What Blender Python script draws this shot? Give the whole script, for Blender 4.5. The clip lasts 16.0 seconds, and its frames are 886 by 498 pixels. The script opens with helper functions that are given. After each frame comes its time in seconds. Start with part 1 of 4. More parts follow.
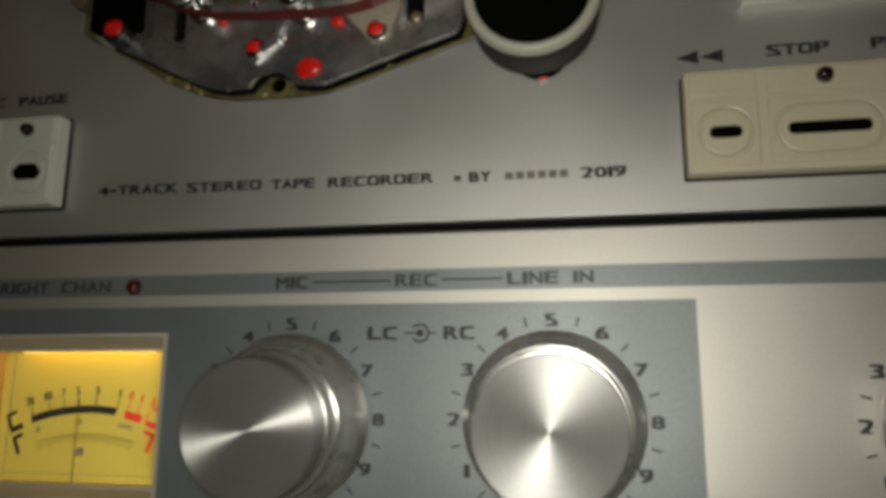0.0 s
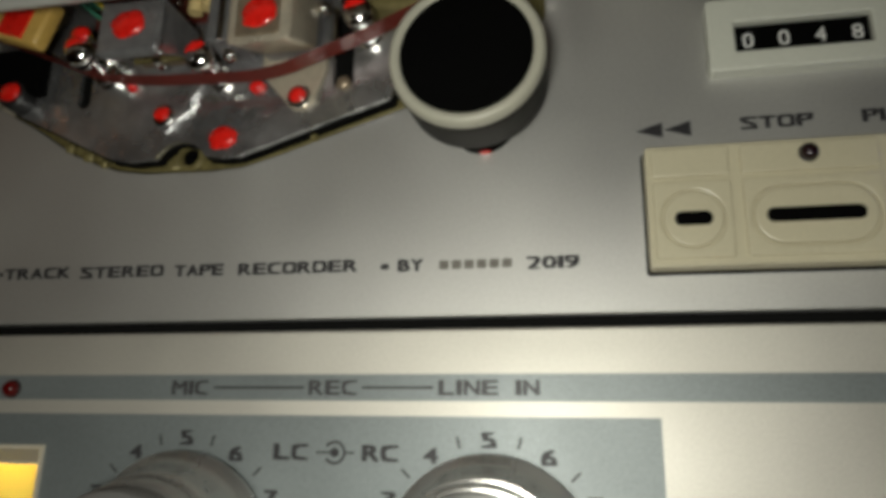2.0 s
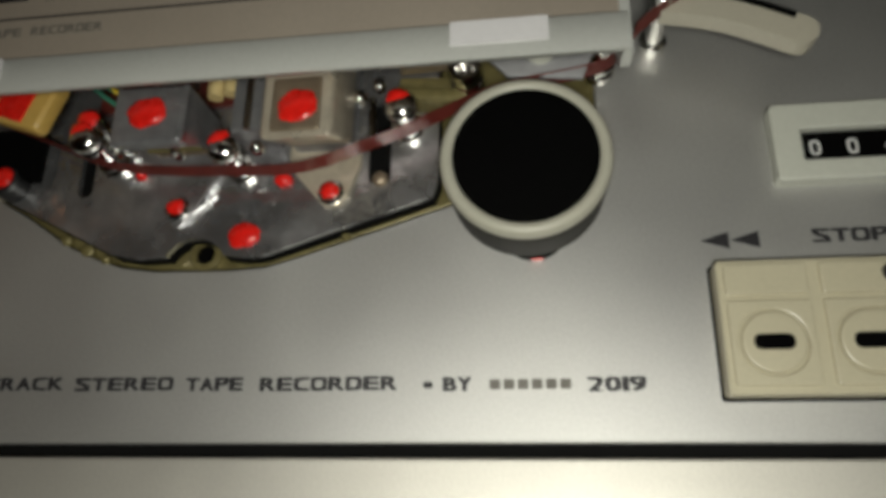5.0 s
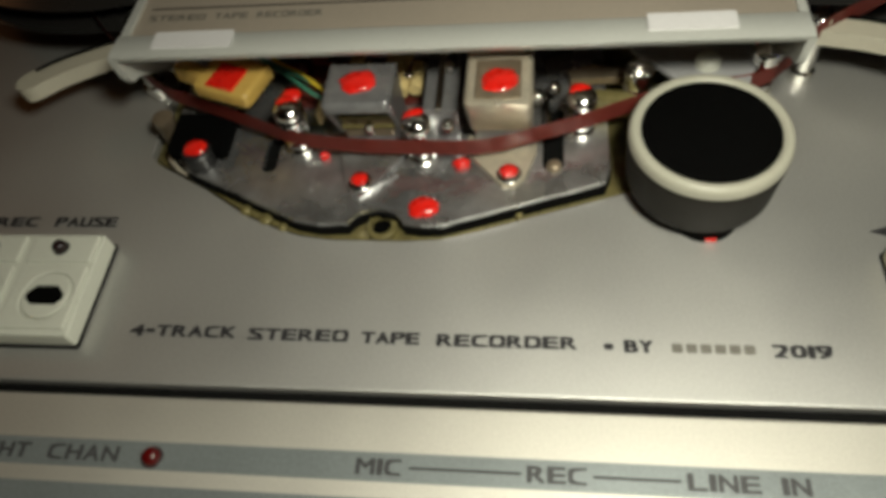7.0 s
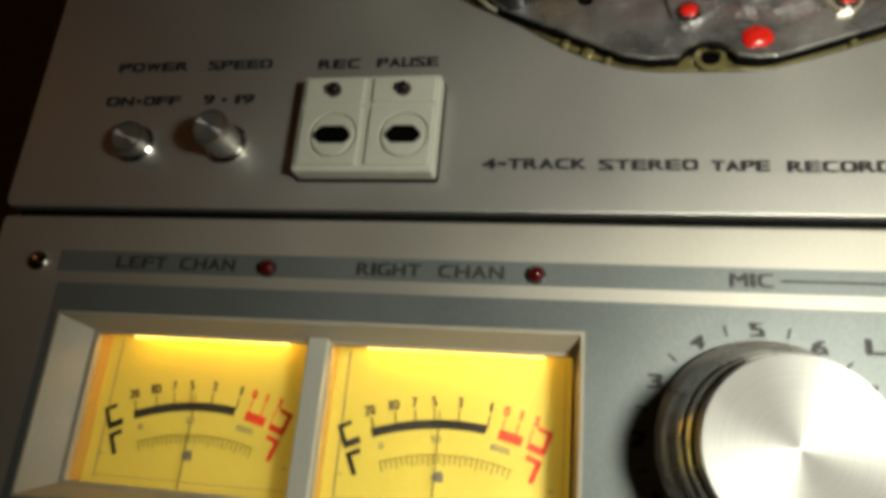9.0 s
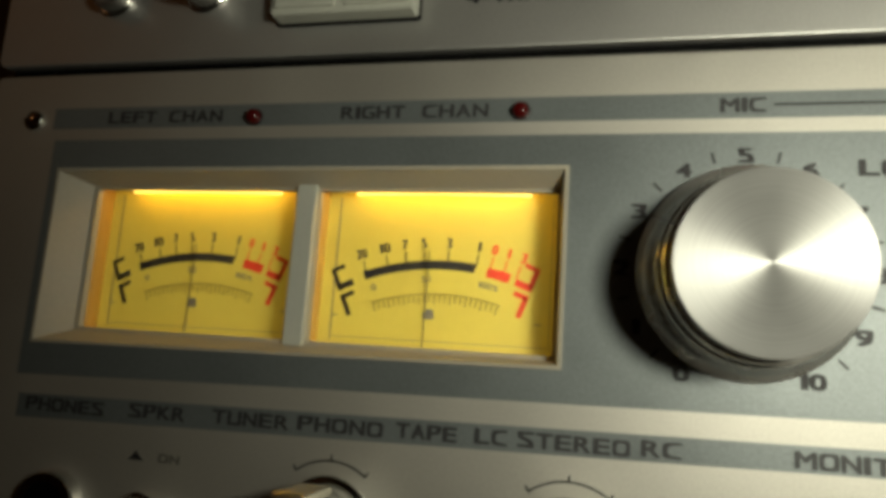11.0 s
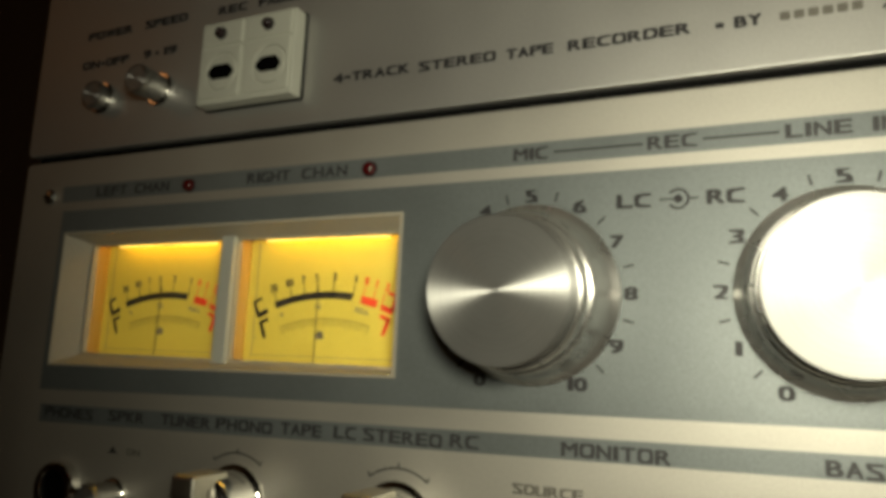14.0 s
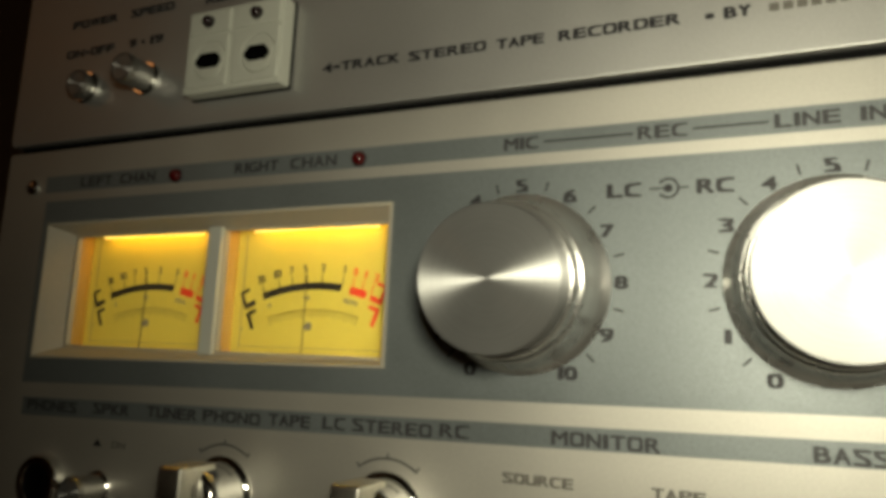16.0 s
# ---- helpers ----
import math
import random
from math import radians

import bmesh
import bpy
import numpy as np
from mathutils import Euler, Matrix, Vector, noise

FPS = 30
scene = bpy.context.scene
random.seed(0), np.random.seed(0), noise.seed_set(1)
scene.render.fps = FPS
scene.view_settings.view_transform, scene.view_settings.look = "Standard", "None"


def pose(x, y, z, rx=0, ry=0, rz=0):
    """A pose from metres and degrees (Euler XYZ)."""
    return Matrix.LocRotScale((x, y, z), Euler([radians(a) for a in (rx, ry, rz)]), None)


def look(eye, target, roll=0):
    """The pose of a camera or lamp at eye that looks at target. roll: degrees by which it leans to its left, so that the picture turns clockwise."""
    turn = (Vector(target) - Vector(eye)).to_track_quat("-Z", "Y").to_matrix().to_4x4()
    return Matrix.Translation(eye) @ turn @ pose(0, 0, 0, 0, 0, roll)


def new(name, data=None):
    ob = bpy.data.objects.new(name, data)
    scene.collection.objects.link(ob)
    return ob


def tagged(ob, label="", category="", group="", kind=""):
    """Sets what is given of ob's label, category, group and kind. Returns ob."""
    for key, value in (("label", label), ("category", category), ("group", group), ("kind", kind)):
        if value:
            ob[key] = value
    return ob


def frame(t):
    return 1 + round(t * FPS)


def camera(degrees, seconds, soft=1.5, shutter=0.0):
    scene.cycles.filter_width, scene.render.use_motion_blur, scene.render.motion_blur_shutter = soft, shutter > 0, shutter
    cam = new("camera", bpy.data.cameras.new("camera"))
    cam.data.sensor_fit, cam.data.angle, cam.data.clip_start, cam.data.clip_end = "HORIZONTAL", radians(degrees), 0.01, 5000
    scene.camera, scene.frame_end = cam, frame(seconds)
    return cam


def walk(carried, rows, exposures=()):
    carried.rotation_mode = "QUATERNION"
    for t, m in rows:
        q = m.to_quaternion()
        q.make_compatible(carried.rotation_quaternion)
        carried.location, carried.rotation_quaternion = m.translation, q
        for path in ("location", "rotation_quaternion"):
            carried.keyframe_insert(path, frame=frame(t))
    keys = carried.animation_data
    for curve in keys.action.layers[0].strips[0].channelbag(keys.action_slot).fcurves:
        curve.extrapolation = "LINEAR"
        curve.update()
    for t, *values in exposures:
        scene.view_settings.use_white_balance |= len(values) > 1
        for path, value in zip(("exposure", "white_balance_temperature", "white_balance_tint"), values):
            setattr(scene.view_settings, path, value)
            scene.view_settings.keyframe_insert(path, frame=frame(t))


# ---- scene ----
cam = camera(63.71, 16.0, soft=4.4, shutter=0.4)
# seconds, eye, yaw, pitch, roll
PATH = [
    (0, 0.10237, -0.21567, 0.13509, 10.986, 10.907, 0.398),
    (0.5, 0.10929, -0.20712, 0.13363, 11.763, 13.033, 0.172),
    (1, 0.11672, -0.18892, 0.14656, 12.147, 15.539, 0.332),
    (1.5, 0.10995, -0.18707, 0.14968, 12.457, 16.172, 1.573),
    (2, 0.11820, -0.18238, 0.15335, 11.489, 15.417, 0.936),
    (2.5, 0.12725, -0.18316, 0.15949, 10.617, 15.555, 0.722),
    (3, 0.12722, -0.18476, 0.16189, 10.224, 15.430, 0.451),
    (3.2, 0.12822, -0.18541, 0.16296, 10.228, 15.782, 0.655),
    (5.3, 0.08704, -0.16834, 0.17363, 7.973, 21.494, 0.695),
    (5.5, 0.08329, -0.16335, 0.16320, 8.564, 25.073, 0.649),
    (6, 0.06432, -0.16100, 0.14523, 9.213, 28.007, 3.603),
    (6.5, 0.05190, -0.16532, 0.12792, 8.878, 32.053, 4.455),
    (7, 0.04818, -0.16511, 0.12106, 9.328, 32.818, 5.454),
    (7.5, 0.04876, -0.16601, 0.11880, 9.662, 33.316, 5.582),
    (8, 0.04022, -0.17256, 0.12074, 8.974, 30.678, 5.125),
    (8.5, -0.00534, -0.18818, 0.11598, 7.798, 24.118, 4.488),
    (9, -0.03285, -0.19225, 0.10919, 11.786, 18.404, 5.106),
    (9.5, -0.03079, -0.19358, 0.10426, 11.299, 14.784, 3.852),
    (10, -0.02382, -0.18718, 0.09743, 11.601, 11.925, 3.704),
    (10.2, -0.02211, -0.18690, 0.09743, 11.741, 11.029, 3.806),
    (12.3, 0.01889, -0.17987, 0.09121, 18.696, 8.748, 3.572),
    (12.5, 0.03810, -0.18084, 0.08649, 16.499, 10.292, 2.750),
    (13, 0.05823, -0.18679, 0.09094, 21.608, 8.518, 2.946),
    (13.5, 0.07003, -0.19625, 0.10061, 24.497, 9.806, 3.159),
    (14, 0.07708, -0.20023, 0.10316, 25.257, 9.248, 2.559),
    (14.5, 0.07741, -0.19814, 0.09952, 24.675, 9.703, 2.366),
    (15, 0.07608, -0.20084, 0.10017, 24.410, 9.606, 2.502),
    (15.5, 0.07541, -0.19913, 0.09826, 24.198, 9.703, 2.618),
    (16, 0.07519, -0.19993, 0.10026, 23.997, 9.243, 2.519),
]


def aim(x, y, z, yaw, pitch, roll):
    a, b = radians(yaw), radians(pitch)
    way = Vector((-math.sin(a) * math.cos(b), math.cos(a) * math.cos(b), math.sin(b)))
    eye = Vector((x, y, z))
    return look(eye, eye + way, roll)


EXPOSURES = [(0, -0.44, 6250, 14), (1.5, 0.0, 6200, 12), (3, -0.18, 6100, 12), (5.5, 0.32, 6100, 13), (6.5, 0.66, 6400, 9), (8, 0.84, 6500, 9), (8.5, 0.86, 6500, 10),
             (9.5, 0.62, 6600, 6), (10, 0.50, 6650, 5), (12.5, -0.06, 6850, 6), (14, 0.1, 7100, 6), (16, 0.12, 7100, 6)]
walk(cam, [(t, aim(x, y, z, yaw, pitch, roll)) for t, x, y, z, yaw, pitch, roll in PATH], EXPOSURES)

# ---- light ----
world = bpy.data.worlds.new("world")
scene.world = world
world.use_nodes = True
world.node_tree.nodes["Background"].inputs[0].default_value = (1.0, 0.80, 0.62, 1)
world.node_tree.nodes["Background"].inputs[1].default_value = 0.012


def lamp(name, kind, energy, colour, m, size=0.01, size_y=None):
    data = bpy.data.lights.new(name, kind)
    data.energy, data.color = energy, colour
    if kind == "AREA":
        data.shape, data.size = ("RECTANGLE", size)
        data.size_y = size_y or size
    else:
        data.shadow_soft_size = size
    ob = new(name, data)
    ob.matrix_world = m
    return ob


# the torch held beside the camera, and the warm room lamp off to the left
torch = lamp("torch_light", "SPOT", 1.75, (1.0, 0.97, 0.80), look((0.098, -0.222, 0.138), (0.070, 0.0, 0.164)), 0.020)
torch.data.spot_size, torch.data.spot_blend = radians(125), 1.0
lamp("room_light", "POINT", 0.34, (1.0, 0.42, 0.15), pose(-1.2, -0.9, 0.75), 0.12)


# ---- materials ----
def material(name, colour, rough=0.5, metal=0.0, spread=0.12, grain=900.0, bump=0.0, bump_scale=2500.0, blotch=25.0,
             stretch=(1, 1, 1), depth=0.0002, aniso=0.0, radial=False, rough_spread=0.08, spec=0.5, glow=None, glow_strength=0.0, coat=0.0, coat_rough=0.03):
    m = bpy.data.materials.new(name)
    m.use_nodes = True
    nt = m.node_tree
    b = nt.nodes["Principled BSDF"]
    b.inputs["Metallic"].default_value = metal
    b.inputs["Specular IOR Level"].default_value = spec
    b.inputs["Coat Weight"].default_value = coat
    b.inputs["Coat Roughness"].default_value = coat_rough
    tc = nt.nodes.new("ShaderNodeTexCoord")
    mp = nt.nodes.new("ShaderNodeMapping")
    mp.inputs["Scale"].default_value = stretch
    nt.links.new(tc.outputs["Object"], mp.inputs["Vector"])
    fine = nt.nodes.new("ShaderNodeTexNoise")
    fine.inputs["Scale"].default_value, fine.inputs["Detail"].default_value = grain, 3
    nt.links.new(mp.outputs[0], fine.inputs["Vector"])
    big = nt.nodes.new("ShaderNodeTexNoise")
    big.inputs["Scale"].default_value, big.inputs["Detail"].default_value = blotch, 4
    nt.links.new(tc.outputs["Object"], big.inputs["Vector"])
    mix = nt.nodes.new("ShaderNodeMath")
    mix.operation = "ADD"
    nt.links.new(fine.outputs["Fac"], mix.inputs[0])
    nt.links.new(big.outputs["Fac"], mix.inputs[1])
    ramp = nt.nodes.new("ShaderNodeMapRange")
    ramp.inputs["From Min"].default_value, ramp.inputs["From Max"].default_value = 0.6, 1.4
    ramp.inputs["To Min"].default_value, ramp.inputs["To Max"].default_value = 1 - spread, 1 + spread
    nt.links.new(mix.outputs[0], ramp.inputs["Value"])
    tint = nt.nodes.new("ShaderNodeVectorMath")
    tint.operation = "SCALE"
    tint.inputs[0].default_value = colour
    nt.links.new(ramp.outputs[0], tint.inputs["Scale"])
    nt.links.new(tint.outputs[0], b.inputs["Base Color"])
    rr = nt.nodes.new("ShaderNodeMapRange")
    rr.inputs["From Min"].default_value, rr.inputs["From Max"].default_value = 0.3, 0.7
    rr.inputs["To Min"].default_value, rr.inputs["To Max"].default_value = max(rough - rough_spread, 0.02), rough + rough_spread
    nt.links.new(big.outputs["Fac"], rr.inputs["Value"])
    nt.links.new(rr.outputs[0], b.inputs["Roughness"])
    if bump:
        n2 = nt.nodes.new("ShaderNodeTexNoise")
        n2.inputs["Scale"].default_value, n2.inputs["Detail"].default_value = bump_scale, 2
        nt.links.new(mp.outputs[0], n2.inputs["Vector"])
        bp = nt.nodes.new("ShaderNodeBump")
        bp.inputs["Strength"].default_value, bp.inputs["Distance"].default_value = bump, depth
        nt.links.new(n2.outputs["Fac"], bp.inputs["Height"])
        nt.links.new(bp.outputs[0], b.inputs["Normal"])
    if aniso:
        b.inputs["Anisotropic"].default_value = aniso
        b.inputs["Anisotropic Rotation"].default_value = 0.25
        tg = nt.nodes.new("ShaderNodeTangent")
        tg.direction_type, tg.axis = "RADIAL", "Y" if radial else "X"
        nt.links.new(tg.outputs[0], b.inputs["Tangent"])
    if radial:
        # fine rings left by the lathe
        flat = nt.nodes.new("ShaderNodeVectorMath")
        flat.operation, flat.inputs[1].default_value = "MULTIPLY", (1, 0, 1)
        nt.links.new(tc.outputs["Object"], flat.inputs[0])
        far = nt.nodes.new("ShaderNodeVectorMath")
        far.operation = "LENGTH"
        nt.links.new(flat.outputs[0], far.inputs[0])
        ring = nt.nodes.new("ShaderNodeTexNoise")
        ring.noise_dimensions = "1D"
        ring.inputs["Scale"].default_value, ring.inputs["Detail"].default_value = 2600, 3
        nt.links.new(far.outputs["Value"], ring.inputs["W"])
        nt.links.new(ring.outputs["Fac"], mix.inputs[0])
    if glow:
        b.inputs["Emission Color"].default_value = (*glow, 1)
        b.inputs["Emission Strength"].default_value = glow_strength
    return m


def glass(name, colour, rough=0.02):
    m = bpy.data.materials.new(name)
    m.use_nodes = True
    b = m.node_tree.nodes["Principled BSDF"]
    b.inputs["Base Color"].default_value = (*colour, 1)
    b.inputs["Transmission Weight"].default_value = 1
    b.inputs["Roughness"].default_value, b.inputs["IOR"].default_value = rough, 1.45
    return m


DECK = material("silver_deck_paint", (0.54, 0.535, 0.515), 0.47, 0.72, 0.15, 1500, 0.55, 2600, 14, coat=0.16, coat_rough=0.25)
AMP = material("champagne_aluminium", (0.58, 0.56, 0.505), 0.48, 0.66, 0.13, 1500, 0.55, 2600, 14, coat=0.16, coat_rough=0.24)
GREY = material("grey_blue_print", (0.205, 0.23, 0.235), 0.42, 0.40, 0.20, 1300, 0.60, 2200, 18, coat=0.06, coat_rough=0.3)
INK = material("black_ink", (0.022, 0.021, 0.024), 0.55, 0, 0.3, 1500)
# on the amplifier panel the glare over the print is put into this lighter black
INK_AMP = material("lightened_black_ink", (0.045, 0.045, 0.048), 0.5, 0.1, 0.3, 1500)
INK_FADED = material("worn_grey_ink", (0.16, 0.15, 0.13), 0.55, 0, 0.3, 1500)
RED_INK = material("red_ink", (0.72, 0.05, 0.02), 0.55, 0, 0.15, 1500)
# for dark joints and slots, and for sheets that stand in for shade
BLACK = material("black_gap_and_shade", (0.004, 0.004, 0.004), 0.8, 0, 0.2, spec=0.08)
BLACK_PLASTIC = material("black_plastic", (0.012, 0.012, 0.013), 0.38, 0, 0.2, 900, 0.15)
FELT = material("matt_black_insert", (0.002, 0.002, 0.002), 0.9, 0, 0.3, 900, spec=0.03)
RUBBER = material("dark_grey_rubber", (0.016, 0.014, 0.011), 0.62, 0, 0.25, 900, 0.3, spec=0.2)
SPUN = material("spun_aluminium", (0.40, 0.40, 0.39), 0.46, 0.74, 0.16, 900, 0.04, 2600, 55, aniso=1.0, radial=True, rough_spread=0.05)
SPUN_SIDE = material("turned_aluminium_side", (0.66, 0.655, 0.63), 0.28, 0.90, 0.10, 900, 0.05, 2600, 55, aniso=0.8, radial=True, rough_spread=0.05)
BUTTON = material("satin_button_metal", (0.52, 0.51, 0.48), 0.33, 1.0, 0.10, 700, 0.05, 1500, rough_spread=0.06)
GRIP = material("brushed_grip_metal", (0.72, 0.69, 0.60), 0.36, 1.0, 0.14, 500, 0.12, 900, 60, stretch=(6, 1, 1), rough_spread=0.08)
CHROME = material("chrome", (0.86, 0.85, 0.82), 0.09, 1.0, 0.06, 600, rough_spread=0.05)
CREAM = material("cream_plastic", (0.50, 0.46, 0.33), 0.42, 0, 0.07, 900, 0.12, 1800, 30)
IVORY = material("pale_grey_plastic", (0.58, 0.59, 0.52), 0.42, 0, 0.06, 900, 0.12, 1800, 30)
BEZEL = material("beige_bezel_plastic", (0.48, 0.44, 0.35), 0.45, 0, 0.08, 900, 0.1, 1800, 30)
COVER = material("warm_grey_cover_plastic", (0.53, 0.54, 0.51), 0.38, 0.1, 0.07, 900, 0.15, 2000, 20)
COVER_FACE = material("cover_face_paint", (0.46, 0.40, 0.33), 0.42, 0.3, 0.08, 1200, 0.2, 2200, 20)
STICKER = material("white_paper_sticker", (0.70, 0.69, 0.70), 0.6, 0, 0.05, 900)
WHITE_RING = material("off_white_ring", (0.40, 0.39, 0.32), 0.4, 0, 0.06, 900, 0.1)
CAST = material("cast_zinc", (0.50, 0.50, 0.51), 0.27, 0.88, 0.28, 200, 0.9, 170, 60, depth=0.0007, rough_spread=0.16)
CAST_DARK = material("dark_cast_housing", (0.30, 0.30, 0.31), 0.32, 0.65, 0.25, 300, 0.4, 500, 60)
BRASS = material("passivated_brass", (0.17, 0.145, 0.058), 0.38, 0.3, 0.35, 400, 0.3, 600, 60)
HEAD = material("head_shield_metal", (0.60, 0.54, 0.43), 0.32, 0.55, 0.15, 500, 0.2, 900, 70)
BROWN_METAL = material("brown_lacquered_metal", (0.30, 0.24, 0.17), 0.35, 0.6, 0.25, 400, 0.3, 700, 80)
RED = material("red_sealing_lacquer", (0.70, 0.012, 0.006), 0.28, 0, 0.25, 500, 0.7, 500, 200, coat=0.9, coat_rough=0.12)
YELLOW = material("aged_yellow_plastic", (0.55, 0.36, 0.09), 0.42, 0, 0.12, 500, 0.3, 600, 90)
BRACKET = material("grey_painted_steel", (0.34, 0.34, 0.35), 0.45, 0.1, 0.1, 400)
TAPE = material("oxide_tape", (0.27, 0.052, 0.040), 0.34, 0, 0.15, 300, rough_spread=0.1)
WIRE_G = material("green_wire", (0.05, 0.20, 0.13), 0.4, 0, 0.1)
WIRE_Y = material("yellow_wire", (0.70, 0.52, 0.04), 0.4, 0, 0.1)
CREAM_WAX = material("waxed_coil_tape", (0.66, 0.52, 0.24), 0.5, 0, 0.2, 300)
BROWN_PCB = material("brown_laminate", (0.10, 0.02, 0.015), 0.4, 0, 0.2)
DIAL = material("backlit_dial_card", (0.50, 0.42, 0.075), 0.55, 0, 0.06, 700, glow=(1.0, 0.66, 0.06), glow_strength=0.10)
STRIP = material("lamp_strip", (0.9, 0.7, 0.2), 0.5, 0, 0.02, glow=(1.0, 0.55, 0.04), glow_strength=0.4)
FAINT = material("faint_scale_print", (0.30, 0.24, 0.05), 0.6)
EDGE_GLOW = material("top_line_glow", (0.9, 0.75, 0.3), 0.4, 0, 0.02, glow=(1.0, 0.72, 0.16), glow_strength=1.6)
SIDE = material("amber_acrylic_side", (0.40, 0.22, 0.035), 0.16, 0, 0.12)
PANE = glass("meter_glass", (1, 0.98, 0.93))
LED_RED = material("dark_red_led", (0.07, 0.003, 0.003), 0.15, 0, 0.1, coat=0.1)
LED_BLUE = material("lit_blue_led", (0.03, 0.04, 0.9), 0.2, 0, 0.02, glow=(0.02, 0.03, 1.0), glow_strength=3.0)
LED_CORE = material("lit_led_core", (0.8, 0.8, 1.0), 0.3, 0, 0.02, glow=(0.85, 0.90, 1.0), glow_strength=3.0)
LED_DARK = material("dark_led", (0.012, 0.004, 0.005), 0.12, 0, 0.1, coat=0.1)
RED_PART = material("dark_red_component", (0.16, 0.012, 0.010), 0.3, 0, 0.2, 300, coat=0.3)
DIGIT = material("white_digit", (0.8, 0.8, 0.78), 0.5, 0, 0.03)
LEVER = material("cream_lever_plastic", (0.50, 0.47, 0.38), 0.35, 0, 0.07, 900, 0.1)
REEL = material("smoked_reel_plastic", (0.02, 0.019, 0.018), 0.25, 0, 0.15)
TABLE = material("dark_table_wood", (0.06, 0.03, 0.016), 0.5, 0, 0.4, 60, 0.3, 200, 6, stretch=(0.06, 1, 1))
WALL = material("dim_wall_paint", (0.30, 0.25, 0.2), 0.85, 0, 0.08, 60, 0.3, 150, 2)


# ---- building blocks ----
def group_empty(name, label, category, place=(0, 0, 0)):
    ob = new(name)
    ob.location = place
    return tagged(ob, label, category)


def part(name, bm, mat, parent=None, label="", at=(0, 0, 0), smooth=None):
    """One bmesh as one mesh object, under a thing or a part; at: where its origin lies in the world."""
    bmesh.ops.recalc_face_normals(bm, faces=bm.faces)
    me = bpy.data.meshes.new(name)
    bm.to_mesh(me)
    bm.free()
    me.materials.append(mat)
    if smooth is not None:
        me.shade_smooth()
        me.set_sharp_from_angle(angle=radians(smooth))
    ob = new(name, me)
    if parent is not None:
        ob.parent = parent
        off, p = Vector(at), parent
        while p is not None:
            off -= p.location
            p = p.parent
        ob.location = off
    else:
        ob.location = at
    if label:
        ob["label"] = label
    return ob


def box(x0, x1, y0, y1, z0, z1, bevel=0.0, turn=0.0, segments=2):
    bm = bmesh.new()
    c = Vector(((x0 + x1) / 2, (y0 + y1) / 2, (z0 + z1) / 2))
    m = Matrix.Translation(c) @ Matrix.Rotation(radians(turn), 4, "Y") @ Matrix.Diagonal((abs(x1 - x0), abs(y1 - y0), abs(z1 - z0), 1))
    bmesh.ops.create_cube(bm, size=1, matrix=m)
    if bevel:
        bmesh.ops.bevel(bm, geom=bm.edges[:], offset=bevel, segments=segments, profile=0.6, affect="EDGES")
    return bm


def plate(outer, holes, y0, y1, bevel=0.0):
    """A sheet in the x-z plane between y0 (front) and y1, with holes."""
    bm = bmesh.new()
    edges = []
    if not holes:
        bm.faces.new([bm.verts.new((x, y0, z)) for x, z in outer])
    for loop in [outer, *holes] if holes else []:
        vs = [bm.verts.new((x, y0, z)) for x, z in loop]
        edges += [bm.edges.new((vs[i], vs[(i + 1) % len(vs)])) for i in range(len(vs))]
    if holes:
        bmesh.ops.triangle_fill(bm, use_beauty=True, use_dissolve=False, edges=edges)
    got = bmesh.ops.extrude_face_region(bm, geom=bm.faces[:])
    bmesh.ops.translate(bm, vec=(0, y1 - y0, 0), verts=[v for v in got["geom"] if isinstance(v, bmesh.types.BMVert)])
    bmesh.ops.recalc_face_normals(bm, faces=bm.faces)
    if bevel:
        rim = [e for e in bm.edges if len(e.link_faces) == 2 and all(abs(v.co.y - y0) < 1e-6 for v in e.verts)
               and any(abs(f.normal.y) < 0.5 for f in e.link_faces)]
        bmesh.ops.bevel(bm, geom=rim, offset=bevel, segments=2, profile=0.5, affect="EDGES")
    return bm


def lathe(profile, segments=64, closed_end=True):
    """A turned body about the y axis: (radius, how far it stands out of the panel) from back to front."""
    bm = bmesh.new()
    rings = []
    for r, d in profile:
        if r < 1e-6:
            rings.append([bm.verts.new((0, -d, 0))])
        else:
            rings.append([bm.verts.new((r * math.cos(a), -d, r * math.sin(a)))
                          for a in (2 * math.pi * i / segments for i in range(segments))])
    for a, b in zip(rings, rings[1:]):
        for i in range(segments):
            j = (i + 1) % segments
            if len(a) == 1 and len(b) > 1:
                bm.faces.new((a[0], b[j], b[i]))
            elif len(b) == 1 and len(a) > 1:
                bm.faces.new((a[i], a[j], b[0]))
            elif len(a) > 1:
                bm.faces.new((a[i], a[j], b[j], b[i]))
    if closed_end:
        for ring in (rings[0], rings[-1]):
            if len(ring) > 1:
                bm.faces.new(ring)
    return bm


def sweep(points, width, height, steps=8):
    """A round or oval cord along points."""
    bm = bmesh.new()
    pts = [Vector(p) for p in points]
    rings = []
    for i, p in enumerate(pts):
        t = (pts[min(i + 1, len(pts) - 1)] - pts[max(i - 1, 0)]).normalized()
        u = t.cross(Vector((0, 1, 0.01))).normalized()
        v = t.cross(u).normalized()
        rings.append([bm.verts.new(p + u * width * math.cos(a) + v * height * math.sin(a))
                      for a in (2 * math.pi * k / steps for k in range(steps))])
    for a, b in zip(rings, rings[1:]):
        for k in range(steps):
            bm.faces.new((a[k], a[(k + 1) % steps], b[(k + 1) % steps], b[k]))
    bm.faces.new(rings[0])
    bm.faces.new(rings[-1])
    return bm


